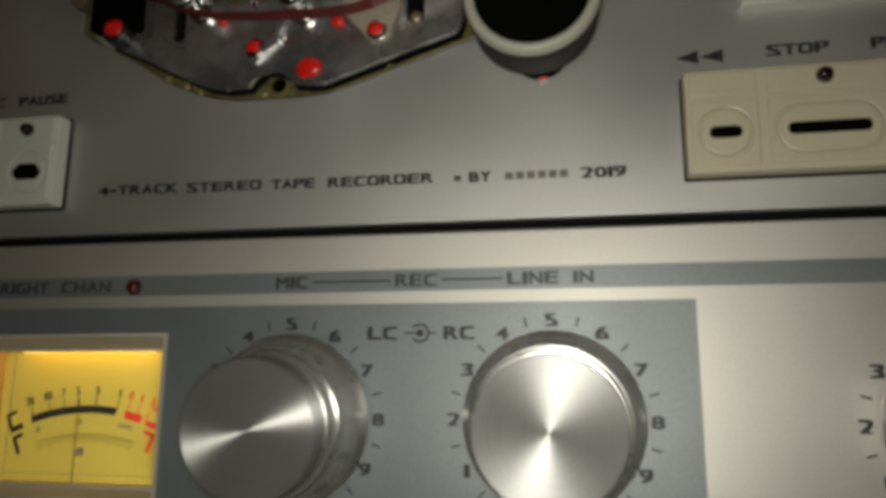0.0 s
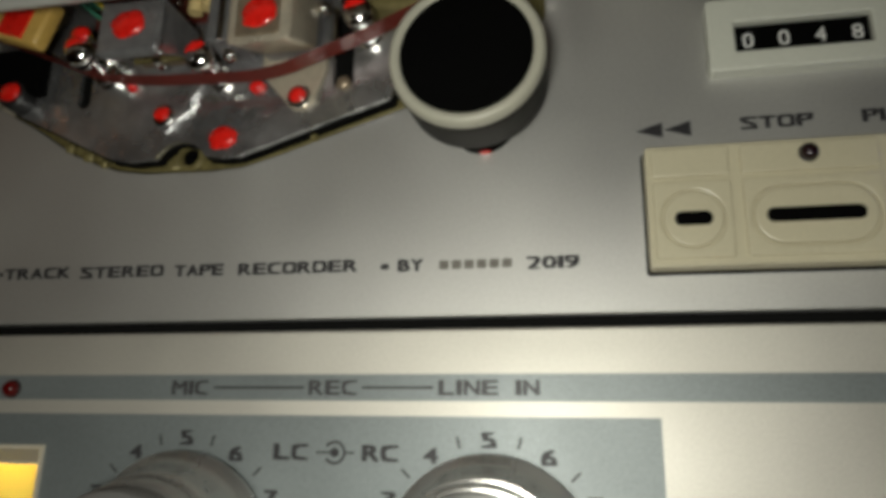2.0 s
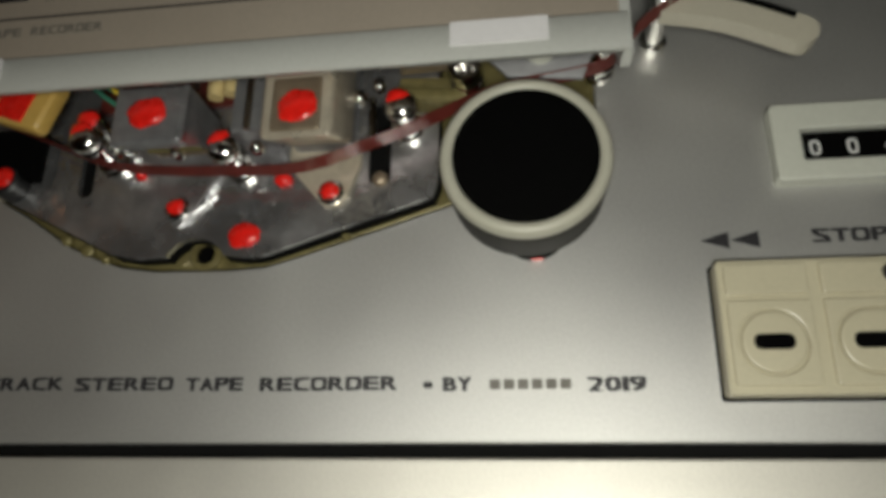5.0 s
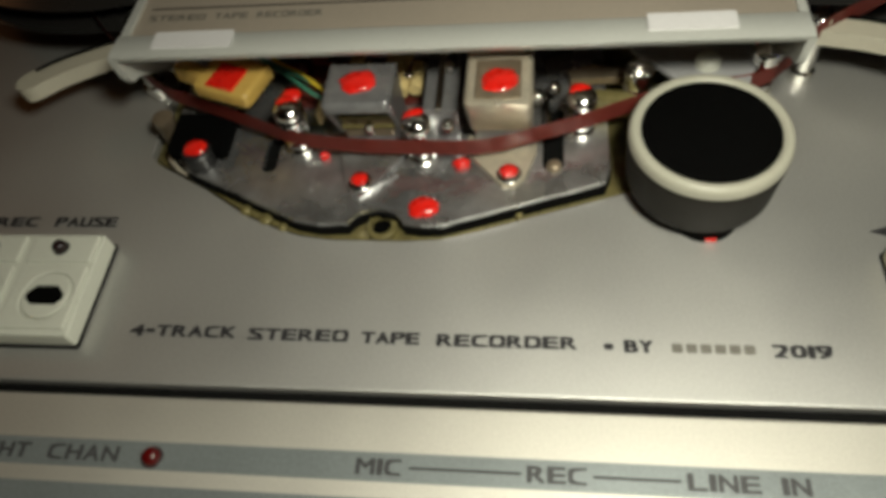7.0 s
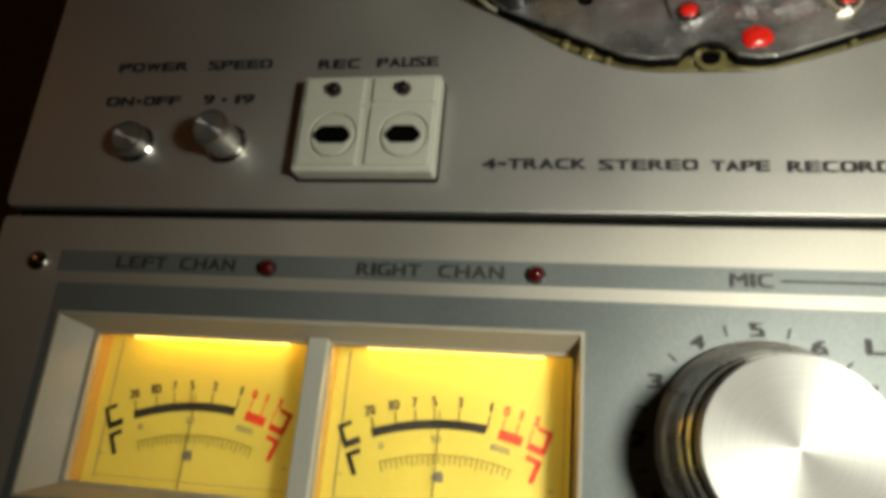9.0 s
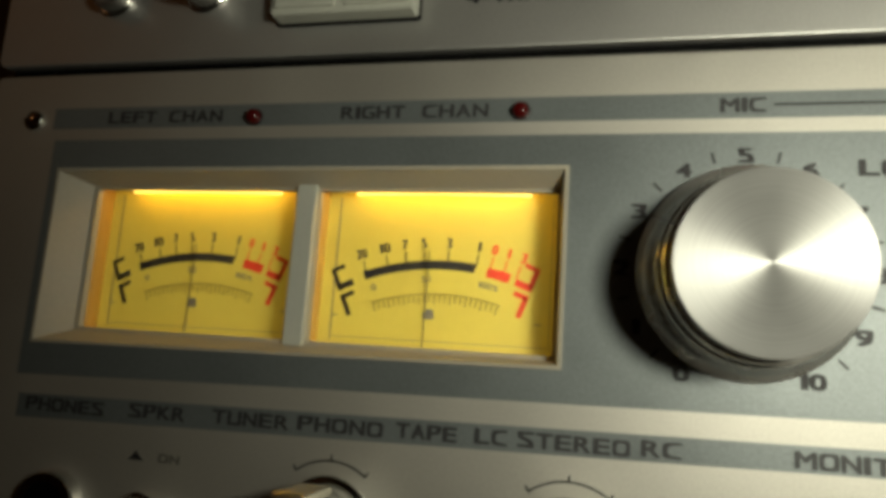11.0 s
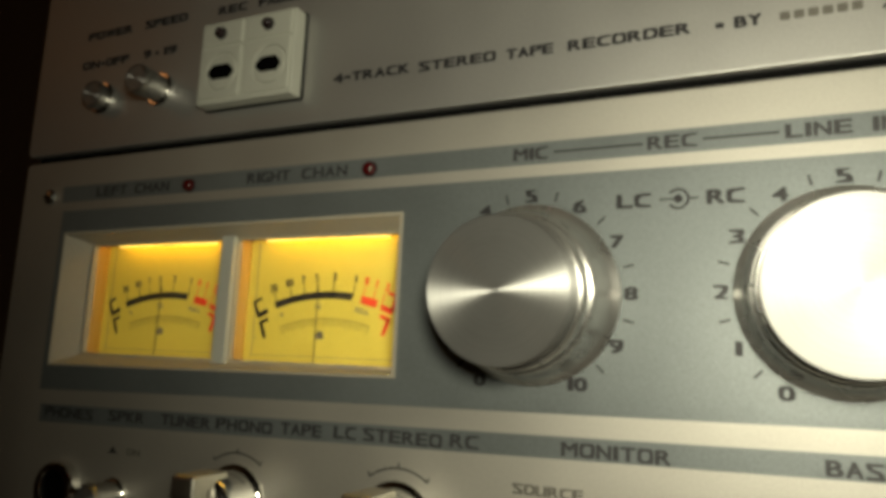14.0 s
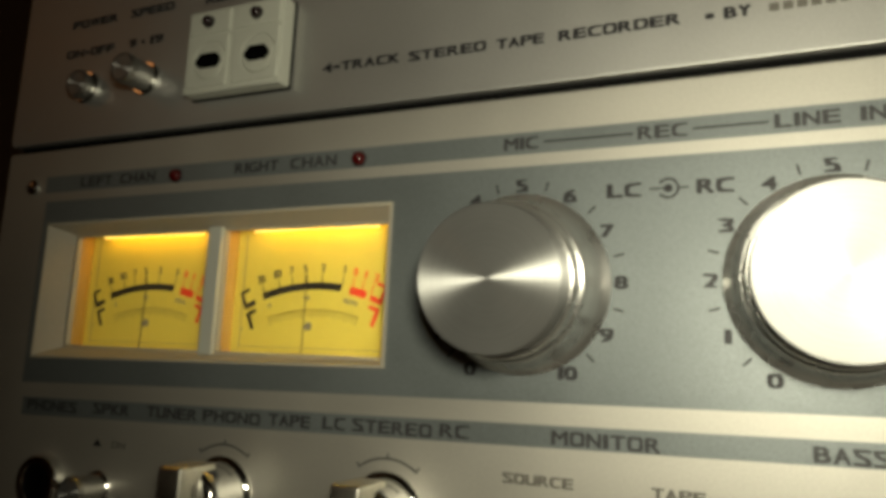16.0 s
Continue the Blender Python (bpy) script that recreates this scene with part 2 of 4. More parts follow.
def smooth_line(points, n=8):
    """A line through points, rounded."""
    pts = [Vector(p) for p in points]
    out = []
    for i in range(len(pts) - 1):
        p0, p1, p2, p3 = pts[max(i - 1, 0)], pts[i], pts[i + 1], pts[min(i + 2, len(pts) - 1)]
        for k in range(n):
            t = k / n
            out.append(0.5 * (2 * p1 + (p2 - p0) * t + (2 * p0 - 5 * p1 + 4 * p2 - p3) * t * t + (3 * p1 - p0 - 3 * p2 + p3) * t ** 3))
    return out + [pts[-1]]


def arc_points(cx, cz, r, a0, a1, n):
    return [(cx + r * math.sin(radians(a0 + (a1 - a0) * i / n)), cz + r * math.cos(radians(a0 + (a1 - a0) * i / n))) for i in range(n + 1)]


def band(cx, cz, r0, r1, a0, a1, y, n=24):
    """A flat printed arc; angles from straight up, clockwise."""
    bm = bmesh.new()
    inner = [bm.verts.new((x, y, z)) for x, z in arc_points(cx, cz, r0, a0, a1, n)]
    outer = [bm.verts.new((x, y, z)) for x, z in arc_points(cx, cz, r1, a0, a1, n)]
    for i in range(n):
        bm.faces.new((inner[i], inner[i + 1], outer[i + 1], outer[i]))
    return bm


def stroke(x0, z0, x1, z1, w, y):
    """A flat printed line."""
    a, b = Vector((x0, 0, z0)), Vector((x1, 0, z1))
    n = (b - a).normalized().cross(Vector((0, 1, 0))) * (w / 2)
    bm = bmesh.new()
    bm.faces.new([bm.verts.new((p.x, y, p.z)) for p in (a + n, b + n, b - n, a - n)])
    return bm


def rounded(x0, x1, z0, z1, r, n=6):
    pts = []
    r = min(r, 0.495 * (x1 - x0), 0.495 * (z1 - z0))
    for cx, cz, a in ((x1 - r, z1 - r, 0), (x1 - r, z0 + r, 90), (x0 + r, z0 + r, 180), (x0 + r, z1 - r, 270)):
        pts += arc_points(cx, cz, r, a, a + 90, n)
    return [p for i, p in enumerate(pts) if math.dist(p, pts[i - 1]) > 1e-6]


GLYPHS = {}
WIDE = {"I": 0.28, "1": 0.32, "M": 1.18, "W": 1.25, "-": 0.55, "%": 1.1}


def glyph(letter):
    """One letter of the built-in font as a mesh, with its bounds."""
    if letter not in GLYPHS:
        curve = bpy.data.curves.new("glyph", "FONT")
        curve.body, curve.resolution_u = letter, 5
        ob = new("glyph", curve)
        bpy.context.view_layer.update()
        me = bpy.data.meshes.new_from_object(ob.evaluated_get(bpy.context.evaluated_depsgraph_get()))
        bpy.data.objects.remove(ob)
        xs, ys = [v.co.x for v in me.vertices], [v.co.y for v in me.vertices]
        GLYPHS[letter] = me, min(xs), max(xs), min(ys), max(ys)
    return GLYPHS[letter]


def word(body, x0, x1, z, height, mat, parent, y=-0.0003, name="lettering", turn=0.0, heavy=1.0):
    """A printed word in wide capitals between x0 and x1, its middle at z; turn: degrees clockwise; heavy: how far the strokes are fattened."""
    gap = 0.24
    unit = (x1 - x0) / (sum(WIDE.get(ch, 1.0) for ch in body) + gap * (len(body) - 1))
    cx, c, s = (x0 + x1) / 2, math.cos(radians(turn)), math.sin(radians(turn))
    bm = bmesh.new()
    left = x0
    for ch in body:
        me, a0, a1, b0, b1 = glyph(ch)
        w = unit * WIDE.get(ch, 1.0)
        h = 0.0008 if ch == "-" else height
        first = len(bm.verts)
        bm.from_mesh(me)
        bm.verts.ensure_lookup_table()
        for v in bm.verts[first:]:
            p, q = 2 * (v.co.x - a0) / (a1 - a0) - 1, 2 * (v.co.y - b0) / (b1 - b0) - 1
            if ch in "OCGS023569" or (ch in "RPD" and p > 0.1 and (q > 0 or ch == "D")) or (ch == "U" and q < 0):
                k = 0.15 if ch == "0" else 0.5
                p, q = max(-1, min(1, p * (1 + k * q * q))), max(-1, min(1, q * (1 + k * p * p)))
            dx = left + (p + 1) / 2 * w - cx
            dz = q / 2 * h
            v.co = Vector((cx + dx * c + dz * s, y, z - dx * s + dz * c))
        left += w + gap * unit
    # a heavier face: more strokes set a little to every side
    once = bm.verts[:] + bm.edges[:] + bm.faces[:]
    for k, (ox, oz) in enumerate(((-0.10, 0.04), (0.10, -0.04), (-0.05, -0.055), (0.05, 0.055), (0.0, 0.06), (0.0, -0.06)) if heavy else ()):
        got = bmesh.ops.duplicate(bm, geom=once)
        bmesh.ops.translate(bm, vec=(ox * height * heavy, -0.000015 * (k + 1), oz * height * heavy), verts=[v for v in got["geom"] if isinstance(v, bmesh.types.BMVert)])
    return part(name, bm, mat, parent)


# ---- the room ----
def slab(name, x0, x1, y0, y1, z0, z1, mat, label):
    return tagged(part(name, box(x0, x1, y0, y1, z0, z1), mat), label, name.split("_")[0], kind="structure")


slab("floor", -1.45, 1.45, -1.6, 0.65, -0.85, -0.75, TABLE, "dark wooden floor in an unlit room")
slab("ceiling", -1.45, 1.45, -1.6, 0.65, 1.35, 1.45, WALL, "plain painted ceiling in shade")
slab("wall_north", -1.45, 1.45, 0.55, 0.65, -0.75, 1.35, WALL, "dim painted wall behind the recorder")
slab("wall_south", -1.45, 1.45, -1.6, -1.5, -0.75, 1.35, WALL, "dim painted wall of the room")
slab("wall_west", -1.45, -1.35, -1.5, 0.55, -0.75, 1.35, WALL, "dim painted wall of the room")
slab("wall_east", 1.35, 1.45, -1.5, 0.55, -0.75, 1.35, WALL, "dim painted wall of the room")

table = group_empty("table", "dark wooden table under the tape recorder", "table", (0, 0.1, -0.75))
part("tabletop", box(-0.6, 0.6, -0.10, 0.45, -0.03, 0.0, 0.004), TABLE, table)
for lx in (-0.55, 0.55):
    for ly in (-0.06, 0.41):
        part("leg", box(lx - 0.025, lx + 0.025, ly - 0.025, ly + 0.025, -0.75, -0.03, 0.003), TABLE, table)

# ---- the tape recorder: case and front panels ----
rec = group_empty("tape_recorder", "silver reel-to-reel tape recorder standing upright on a table, playing", "tape recorder")
part("case", box(-0.2215, 0.2835, 0.022, 0.22, 0.004, 0.465, 0.004), BLACK_PLASTIC, rec, "dark case behind the front panels")
part("gap_strip", box(-0.2205, 0.2825, 0.0035, 0.022, 0.17, 0.20), BLACK, rec, "black recessed joint between the panels")

CUT = [(-0.0775, 0.31), (-0.0770, 0.2640), (-0.0730, 0.2606), (-0.0550, 0.2508), (-0.0390, 0.2404), (-0.0300, 0.2365), (-0.022, 0.2337), (-0.012, 0.2322), (0.010, 0.2318),
       (0.020, 0.2325), (0.030, 0.2352), (0.070, 0.2480), (0.095, 0.2560), (0.106, 0.2640), (0.110, 0.2740), (0.110, 0.31)]
deck = part("deck_panel", plate(rounded(-0.2245, 0.2885, 0.1863, 0.470, 0.003), [CUT], 0.0, 0.003, 0.0006), DECK, rec,
            "satin silver deck panel with a cut-out for the heads")
METER_HOLE = [(-0.1925, 0.0968), (-0.0325, 0.0990), (-0.0325, 0.1512), (-0.1925, 0.1505)]
amp = part("amplifier_panel", plate(rounded(-0.2235, 0.2845, 0.006, 0.1830, 0.002), [METER_HOLE], 0.0, 0.003, 0.0007),
           AMP, rec, "champagne aluminium amplifier panel with grey-blue printed fields")
part("printed_band", plate(rounded(-0.198, 0.264, 0.1643, 0.1712, 0.0003, 2), [], -0.00012, 0.0), GREY, amp, "grey-blue printed band")
part("printed_band", plate([(-0.1945, 0.0737), (0.0250, 0.0789), (0.264, 0.0840), (0.264, 0.0902), (0.0250, 0.0850), (-0.1945, 0.0807)], [], -0.00012, 0.0), GREY, amp, "grey-blue printed band, set slightly askew")
part("printed_field", plate([(-0.1965, 0.0864), (-0.1000, 0.0888), (0.0250, 0.0911), (0.1352, 0.0932), (0.1352, 0.1605), (-0.1965, 0.1605)], [METER_HOLE], -0.00012, 0.0), GREY, amp,
     "grey-blue printed field round meters and level knobs")

# words on the deck
for body, x0, x1 in (("4-TRACK", -0.063, -0.033), ("STEREO", -0.029, -0.002), ("TAPE", 0.002, 0.017), ("RECORDER", 0.022, 0.057),
                     ("BY", 0.0690, 0.0755), ("2019", 0.104, 0.117)):
    word(body, x0, x1, 0.2010 - 0.010 * x0, 0.0031, INK, deck)
for i in range(6):
    part("lettering_bar", plate(rounded(0.0802 + 0.0034 * i, 0.0828 + 0.0034 * i, 0.1990, 0.2014, 0.0004, 2), [], -0.0002, 0.0), INK_FADED, deck, "worn printed bar")
part("dot_mark", plate(rounded(0.0638, 0.0662, 0.1994, 0.2010, 0.0006, 3), [], -0.0002, 0.0), INK, deck)
for body, x0, x1, z in (("POWER", -0.194, -0.168, 0.2387), ("SPEED", -0.160, -0.137, 0.2387), ("ON", -0.1955, -0.1855, 0.2253), ("OFF", -0.1812, -0.168, 0.2253),
                        ("9", -0.1590, -0.1555, 0.2253), ("19", -0.1475, -0.1412, 0.2253), ("REC", -0.120, -0.106, 0.2378), ("PAUSE", -0.100, -0.080, 0.2378),
                        ("STOP", 0.1600, 0.1772, 0.2355), ("PLAY", 0.1890, 0.2046, 0.2355)):
    word(body, x0, x1, z, 0.0032, INK, deck)
for x in (-0.1835, -0.1518):
    part("dot_mark", plate(rounded(x - 0.0009, x + 0.0009, 0.2245, 0.2261, 0.0006, 3), [], -0.0002, 0.0), INK, deck)
for x in (0.1334, 0.1406):
    part("arrow_mark", plate([(x, 0.2352), (x + 0.0068, 0.2374), (x + 0.0068, 0.2330)], [], -0.0002, 0.0), INK, deck)

# words on the amplifier panel
for body, x0, x1 in (("LEFT", -0.177, -0.160), ("CHAN", -0.155, -0.137), ("RIGHT", -0.098, -0.079), ("CHAN", -0.0735, -0.055),
                     ("MIC", 0.0055, 0.0160), ("REC", 0.0455, 0.0585), ("LINE", 0.0808, 0.0958), ("IN", 0.1006, 0.1062), ("VOLUME", 0.187, 0.215)):
    word(body, x0, x1, 0.1677, 0.0036, INK_AMP, amp, heavy=0.7)
for x0, x1 in ((0.0180, 0.0440), (0.0602, 0.0792)):
    part("line_mark", stroke(x0, 0.1677, x1, 0.1677, 0.0006, -0.0003), INK, amp)
for body, x0, x1 in (("PHONES", -0.191, -0.164), ("SPKR", -0.155, -0.137), ("TUNER", -0.128, -0.105), ("PHONO", -0.102, -0.078), ("TAPE", -0.074, -0.058),
                     ("LC", -0.053, -0.045), ("STEREO", -0.042, -0.015), ("RC", -0.012, -0.003), ("MONITOR", 0.022, 0.051), ("BASS", 0.087, 0.103)):
    word(body, x0, x1, 0.0811 + 0.0175 * (x0 + 0.015), 0.0036, INK_AMP, amp, heavy=0.7)
for body, x0, x1 in (("SOURCE", 0.008, 0.028), ("TAPE", 0.049, 0.062)):
    word(body, x0, x1, 0.0697, 0.0026, INK_FADED, amp)
word("ON", -0.1435, -0.1370, 0.0662, 0.0022, INK_FADED, amp)
part("arrow_mark", plate([(-0.1538, 0.0650), (-0.1528, 0.0656), (-0.1512, 0.0676), (-0.1494, 0.0656), (-0.1484, 0.0650)], [], -0.0002, 0.0), INK, amp)
word("LC", 0.0370, 0.0460, 0.1512, 0.0037, INK, amp)
word("RC", 0.0612, 0.0702, 0.1512, 0.0037, INK, amp)
part("balance_mark", band(0.0535, 0.1512, 0.0023, 0.0030, -55, 235, -0.0003, 30), INK, amp)
part("balance_mark", plate(arc_points(0.0535, 0.1512, 0.0012, 0, 345, 23), [], -0.0003, -0.0001), INK, amp)
part("balance_mark", stroke(0.0485, 0.1512, 0.0528, 0.1512, 0.0005, -0.0003), INK, amp)
part("balance_mark", stroke(0.0564, 0.1512, 0.0588, 0.1512, 0.0005, -0.0003), INK, amp)

# ---- level knobs with their printed scales ----
def level_knob(cx, cz, label, ax, az, sag):
    """cx, cz: the middle of the printed scale; ax, az: the shaft; sag: how far the loose knob leans down, in degrees."""
    for i in range(11):
        a = -150 + 30 * i
        sa, ca = math.sin(radians(a)), math.cos(radians(a))
        w = {1: 0.0012, 10: 0.0050}.get(i, 0.0033)
        word(str(i), cx + 0.0294 * sa - w / 2, cx + 0.0294 * sa + w / 2, cz + 0.0294 * ca, 0.0034, INK, amp)
        if i < 10:
            b = a + 15
            sb, cb = math.sin(radians(b)), math.cos(radians(b))
            part("scale_mark", stroke(cx + 0.0283 * sb, cz + 0.0283 * cb, cx + 0.0312 * sb, cz + 0.0312 * cb, 0.0006, -0.0003), INK, amp)
    knob = part("level_knob", lathe([(0.0262, 0.0004), (0.0265, 0.0010), (0.0264, 0.0024), (0.0256, 0.0032), (0.0246, 0.0040), (0.0238, 0.0054), (0.0231, 0.0078),
                                     (0.0227, 0.0120), (0.0226, 0.0150), (0.0220, 0.0162), (0.0209, 0.0164)], 96), SPUN_SIDE, rec, label, (ax, 0, az), 40)
    part("groove", lathe([(0.0208, 0.0150), (0.0206, 0.0172)], 64), BLACK_PLASTIC, knob, "dark groove between the two tiers", (ax, 0, az))
    part("sleeve", lathe([(0.0200, 0.0168), (0.0212, 0.0172), (0.0214, 0.0180), (0.0213, 0.0212), (0.0207, 0.0220), (0.0200, 0.0221)], 96), SPUN_SIDE, knob, "turned upper tier", (ax, 0, az), 40)
    part("cap", lathe([(0.0194, 0.0216), (0.0199, 0.0224), (0.0200, 0.0236), (0.0199, 0.0290), (0.0195, 0.0298), (0.0189, 0.0300), (0.0002, 0.0296)], 96),
         SPUN, knob, "spun aluminium front with a radial sheen", (ax, 0, az), 40)
    knob.rotation_euler = (radians(sag), 0, 0)
    return knob


level_knob(0.0114, 0.1250, "two-tier aluminium microphone level knob", 0.0119, 0.1247, 3.8)
level_knob(0.0936, 0.1254, "two-tier aluminium line level knob", 0.0936, 0.1252, 3.0)
level_knob(0.2064, 0.1252, "two-tier aluminium volume knob", 0.2064, 0.1252, 3.0)


# ---- meters ----
def meter_housing():
    wins = [rounded(-0.1825, -0.1120, 0.1018, 0.1462, 0.0008, 3), rounded(-0.1052, -0.0352, 0.1018, 0.1462, 0.0008, 3)]
    bezel = part("meter_bezel", plate(rounded(-0.1922, -0.0328, 0.0978, 0.1505, 0.001, 3), wins, 0.0062, 0.0085), BEZEL, rec, "beige recessed bezel round both meters")
    lip = bmesh.new()
    o = [(-0.1930, 0.0962), (-0.0320, 0.0984), (-0.0320, 0.1518), (-0.1930, 0.1511)]
    i1 = [(-0.1920, 0.0971), (-0.0330, 0.0993), (-0.0330, 0.1508), (-0.1920, 0.1501)]
    i2 = [(-0.1840, 0.1008), (-0.0344, 0.1008), (-0.0344, 0.1470), (-0.1840, 0.1470)]
    loops = [[lip.verts.new((x, y, z)) for x, z in pts] for pts, y in ((o, 0.0002), (o, -0.0009), (i1, -0.0009), (i2, 0.0060), (i2, 0.0090))]
    for a, b in zip(loops, loops[1:]):
        for k in range(4):
            lip.faces.new((a[k], a[(k + 1) % 4], b[(k + 1) % 4], b[k]))
    part("frame", lip, BEZEL, bezel, "pale raised frame")
    part("divider", box(-0.1117, -0.1056, 0.0042, 0.0075, 0.1003, 0.1475, 0.0004), IVORY, bezel, "grey upright between the meters")


meter_housing()


def meter(left, lean, label):
    """left: the window's left edge; lean: the needle's angle."""
    x0, x1, z0, z1 = left, left + 0.0702, 0.1018, 0.1462
    cx, cz, r = left + 0.0362, 0.0554, 0.0712
    y = 0.0150
    body = part("level_meter", box(x0 - 0.002, x1 + 0.002, y, y + 0.004, z0 - 0.003, z1 + 0.003), DIAL, rec, label)
    part("side", box(x0 - 0.002, x0 - 0.0004, 0.0086, y, z0 - 0.002, z1 + 0.002), SIDE, body, "amber acrylic side wall")
    part("side", box(x1 + 0.0004, x1 + 0.002, 0.0086, y, z0 - 0.002, z1 + 0.002), SIDE, body, "amber acrylic side wall")
    part("floor_ledge", box(x0 - 0.002, x1 + 0.002, 0.0086, y, z0 - 0.003, z0 - 0.0004), SIDE, body, "amber acrylic ledge")
    part("lamp_strip", box(x0 + 0.004, x1 - 0.004, 0.0105, y - 0.0006, z1 + 0.0036, z1 + 0.0050), STRIP, body, "glowing amber lamp strip")
    # bright line of lamplight along the window's top, added as a glowing cord
    part("light_edge", sweep([(x0 + 0.010, 0.0112, z1 + 0.0002), ((x0 + x1) / 2, 0.0112, z1 + 0.0005), (x1 - 0.008, 0.0112, z1 + 0.0002)], 0.0005, 0.0007, 8), EDGE_GLOW, body, "glowing line added for the bright top edge of the window")
    p = y - 0.0002
    part("dial_frame", stroke(x0 + 0.0036, z0 + 0.0012, x0 + 0.0036, z1, 0.0004, p), INK_FADED, body)
    part("dial_frame", stroke(x0 + 0.0042, z0 + 0.0022, x1 - 0.002, z0 + 0.0022, 0.0002, p), INK_FADED, body)
    part("dial_frame", stroke(x1 - 0.002, z0 + 0.0012, x1 - 0.002, z1, 0.0002, p), INK_FADED, body)
    part("scale_arc", band(cx, cz, r - 0.0016, r + 0.0010, -19.2, 8.2, p), INK, body, "thick black arc")
    part("red_arc", band(cx, cz, r - 0.0020, r + 0.0008, 11.2, 16.8, p, 8), RED_INK, body, "thick red arc")
    for a, text in ((-18.5, "20"), (-13.0, "10"), (-8.4, "7"), (-4.0, "5"), (1.6, "3"), (8.4, "1"), (11.8, "0"), (15.0, "1"), (18.2, "3")):
        sa, ca = math.sin(radians(a)), math.cos(radians(a))
        ink = RED_INK if a > 9 else INK
        part("scale_mark", stroke(cx + r * sa, cz + r * ca, cx + (r + 0.0040) * sa, cz + (r + 0.0040) * ca, 0.00042, p), ink, body)
        w = 0.0030 if len(text) == 2 else 0.0005 if text == "1" else 0.0014
        word(text, cx + (r + 0.0062) * sa - w / 2, cx + (r + 0.0062) * sa + w / 2, cz + (r + 0.0062) * ca, 0.0027, RED_INK if a > 9 else INK_AMP, body, p, turn=a * 0.8, heavy=0.6)
    for a, ink, f in ((-24.6, INK, 1), (20.6, RED_INK, -1)):
        sa, ca = math.sin(radians(a)), math.cos(radians(a))

        def at(u, v):
            u, v = 1.45 * u, 1.0 * v
            return cx + (r + v) * sa + u * ca, cz + (r + v) * ca - u * sa
        for (u0, v0), (u1, v1), w in (((-0.0012 * f, 0.0045), (-0.0012 * f, -0.0010), 0.0014), ((-0.0016 * f, -0.0010), (0.0020 * f, -0.0010), 0.0020),
                                      ((-0.0016 * f, 0.0045), (0.0014 * f, 0.0045), 0.0012), ((-0.0012 * f, -0.0040), (-0.0012 * f, -0.0100), 0.0015),
                                      ((-0.0017 * f, -0.0040), (0.0014 * f, -0.0040), 0.0014)):
            part("end_mark", stroke(*at(u0, v0), *at(u1, v1), w, p), ink, body)
    part("lower_scale", band(cx, cz, r - 0.0090, r - 0.0086, -19, 17, p), FAINT, body, "faint lower scale")
    for i in range(25):
        a = -18.6 + 1.45 * i
        sa, ca = math.sin(radians(a)), math.cos(radians(a))
        deep = 0.0112 if i % 3 else 0.0118
        part("fine_mark", stroke(cx + (r - 0.0086) * sa, cz + (r - 0.0086) * ca, cx + (r - deep) * sa, cz + (r - deep) * ca, 0.00052, p), FAINT, body)
    for dx in (-0.0318, 0.0288):
        part("end_dash", stroke(cx + dx - 0.0010, cz + 0.0550, cx + dx + 0.0010, cz + 0.0550, 0.00035, p), INK_FADED, body)
    for text, a in (("0", -17.5), ("50", -3.5), ("100%", 12.5)):
        sa, ca = math.sin(radians(a)), math.cos(radians(a))
        w = 0.0014 * len(text)
        word(text, cx + (r - 0.0045) * sa - w / 2, cx + (r - 0.0045) * sa + w / 2, cz + (r - 0.0045) * ca, 0.0017, INK_FADED, body, p, turn=a, heavy=0.3)
    word("dB", cx - 0.0043, cx - 0.0013, 0.1118, 0.0026, INK_FADED, body, p)
    sn, cn = math.sin(radians(lean)), math.cos(radians(lean))
    part("needle", sweep([(cx - 0.004 + 0.046 * sn, 0.0132, cz + 0.046 * cn), (cx - 0.004 + (r + 0.0035) * sn, 0.0132, cz + (r + 0.0035) * cn)], 0.00018, 0.00018, 6), INK, body, "thin black needle")
    pane = part("glass", box(x0 - 0.0015, x1 + 0.0015, 0.0086, 0.0094, z0 - 0.0015, z1 + 0.0015), PANE, body, "clear meter glass")
    pane.visible_shadow = False
    glow = lamp("meter_lamp", "AREA", 0.0066, (1.0, 0.52, 0.05), look(((x0 + x1) / 2, 0.0118, z1 + 0.0034), ((x0 + x1) / 2, 0.0138, z0)), 0.052, 0.003)
    return glow


meter(-0.1824, 1.0, "yellow backlit level meter beside the panel edge")
meter(-0.1052, 0.5, "yellow backlit level meter beside the level knob")


def led(x, z, mat, label, d=0.0, r=0.0024):
    bulb = part("indicator_lamp", lathe([(r, d), (r, d + 0.0012), (r * 0.92, d + 0.0019), (r * 0.7, d + 0.0026), (r * 0.38, d + 0.0030), (0, d + 0.0031)], 24), mat, rec, label, (x, 0, z), 60)
    part("rim", lathe([(r * 1.02, d), (r * 1.14, d + 0.0001), (r * 1.14, d + 0.0005), (r * 1.02, d + 0.0006)], 24, False), BLACK_PLASTIC, bulb, "", (x, 0, z), 40)
    if mat is LED_BLUE:
        part("core", lathe([(r * 0.74, d + 0.0022), (r * 0.72, d + 0.0030), (r * 0.5, d + 0.0034), (0, d + 0.0035)], 24), LED_CORE, bulb, "white-hot middle of the lamp", (x, 0, z), 60)
    return bulb


led(-0.1260, 0.1670, LED_RED, "unlit dark red peak lamp")
led(-0.0458, 0.1673, LED_RED, "unlit dark red peak lamp")


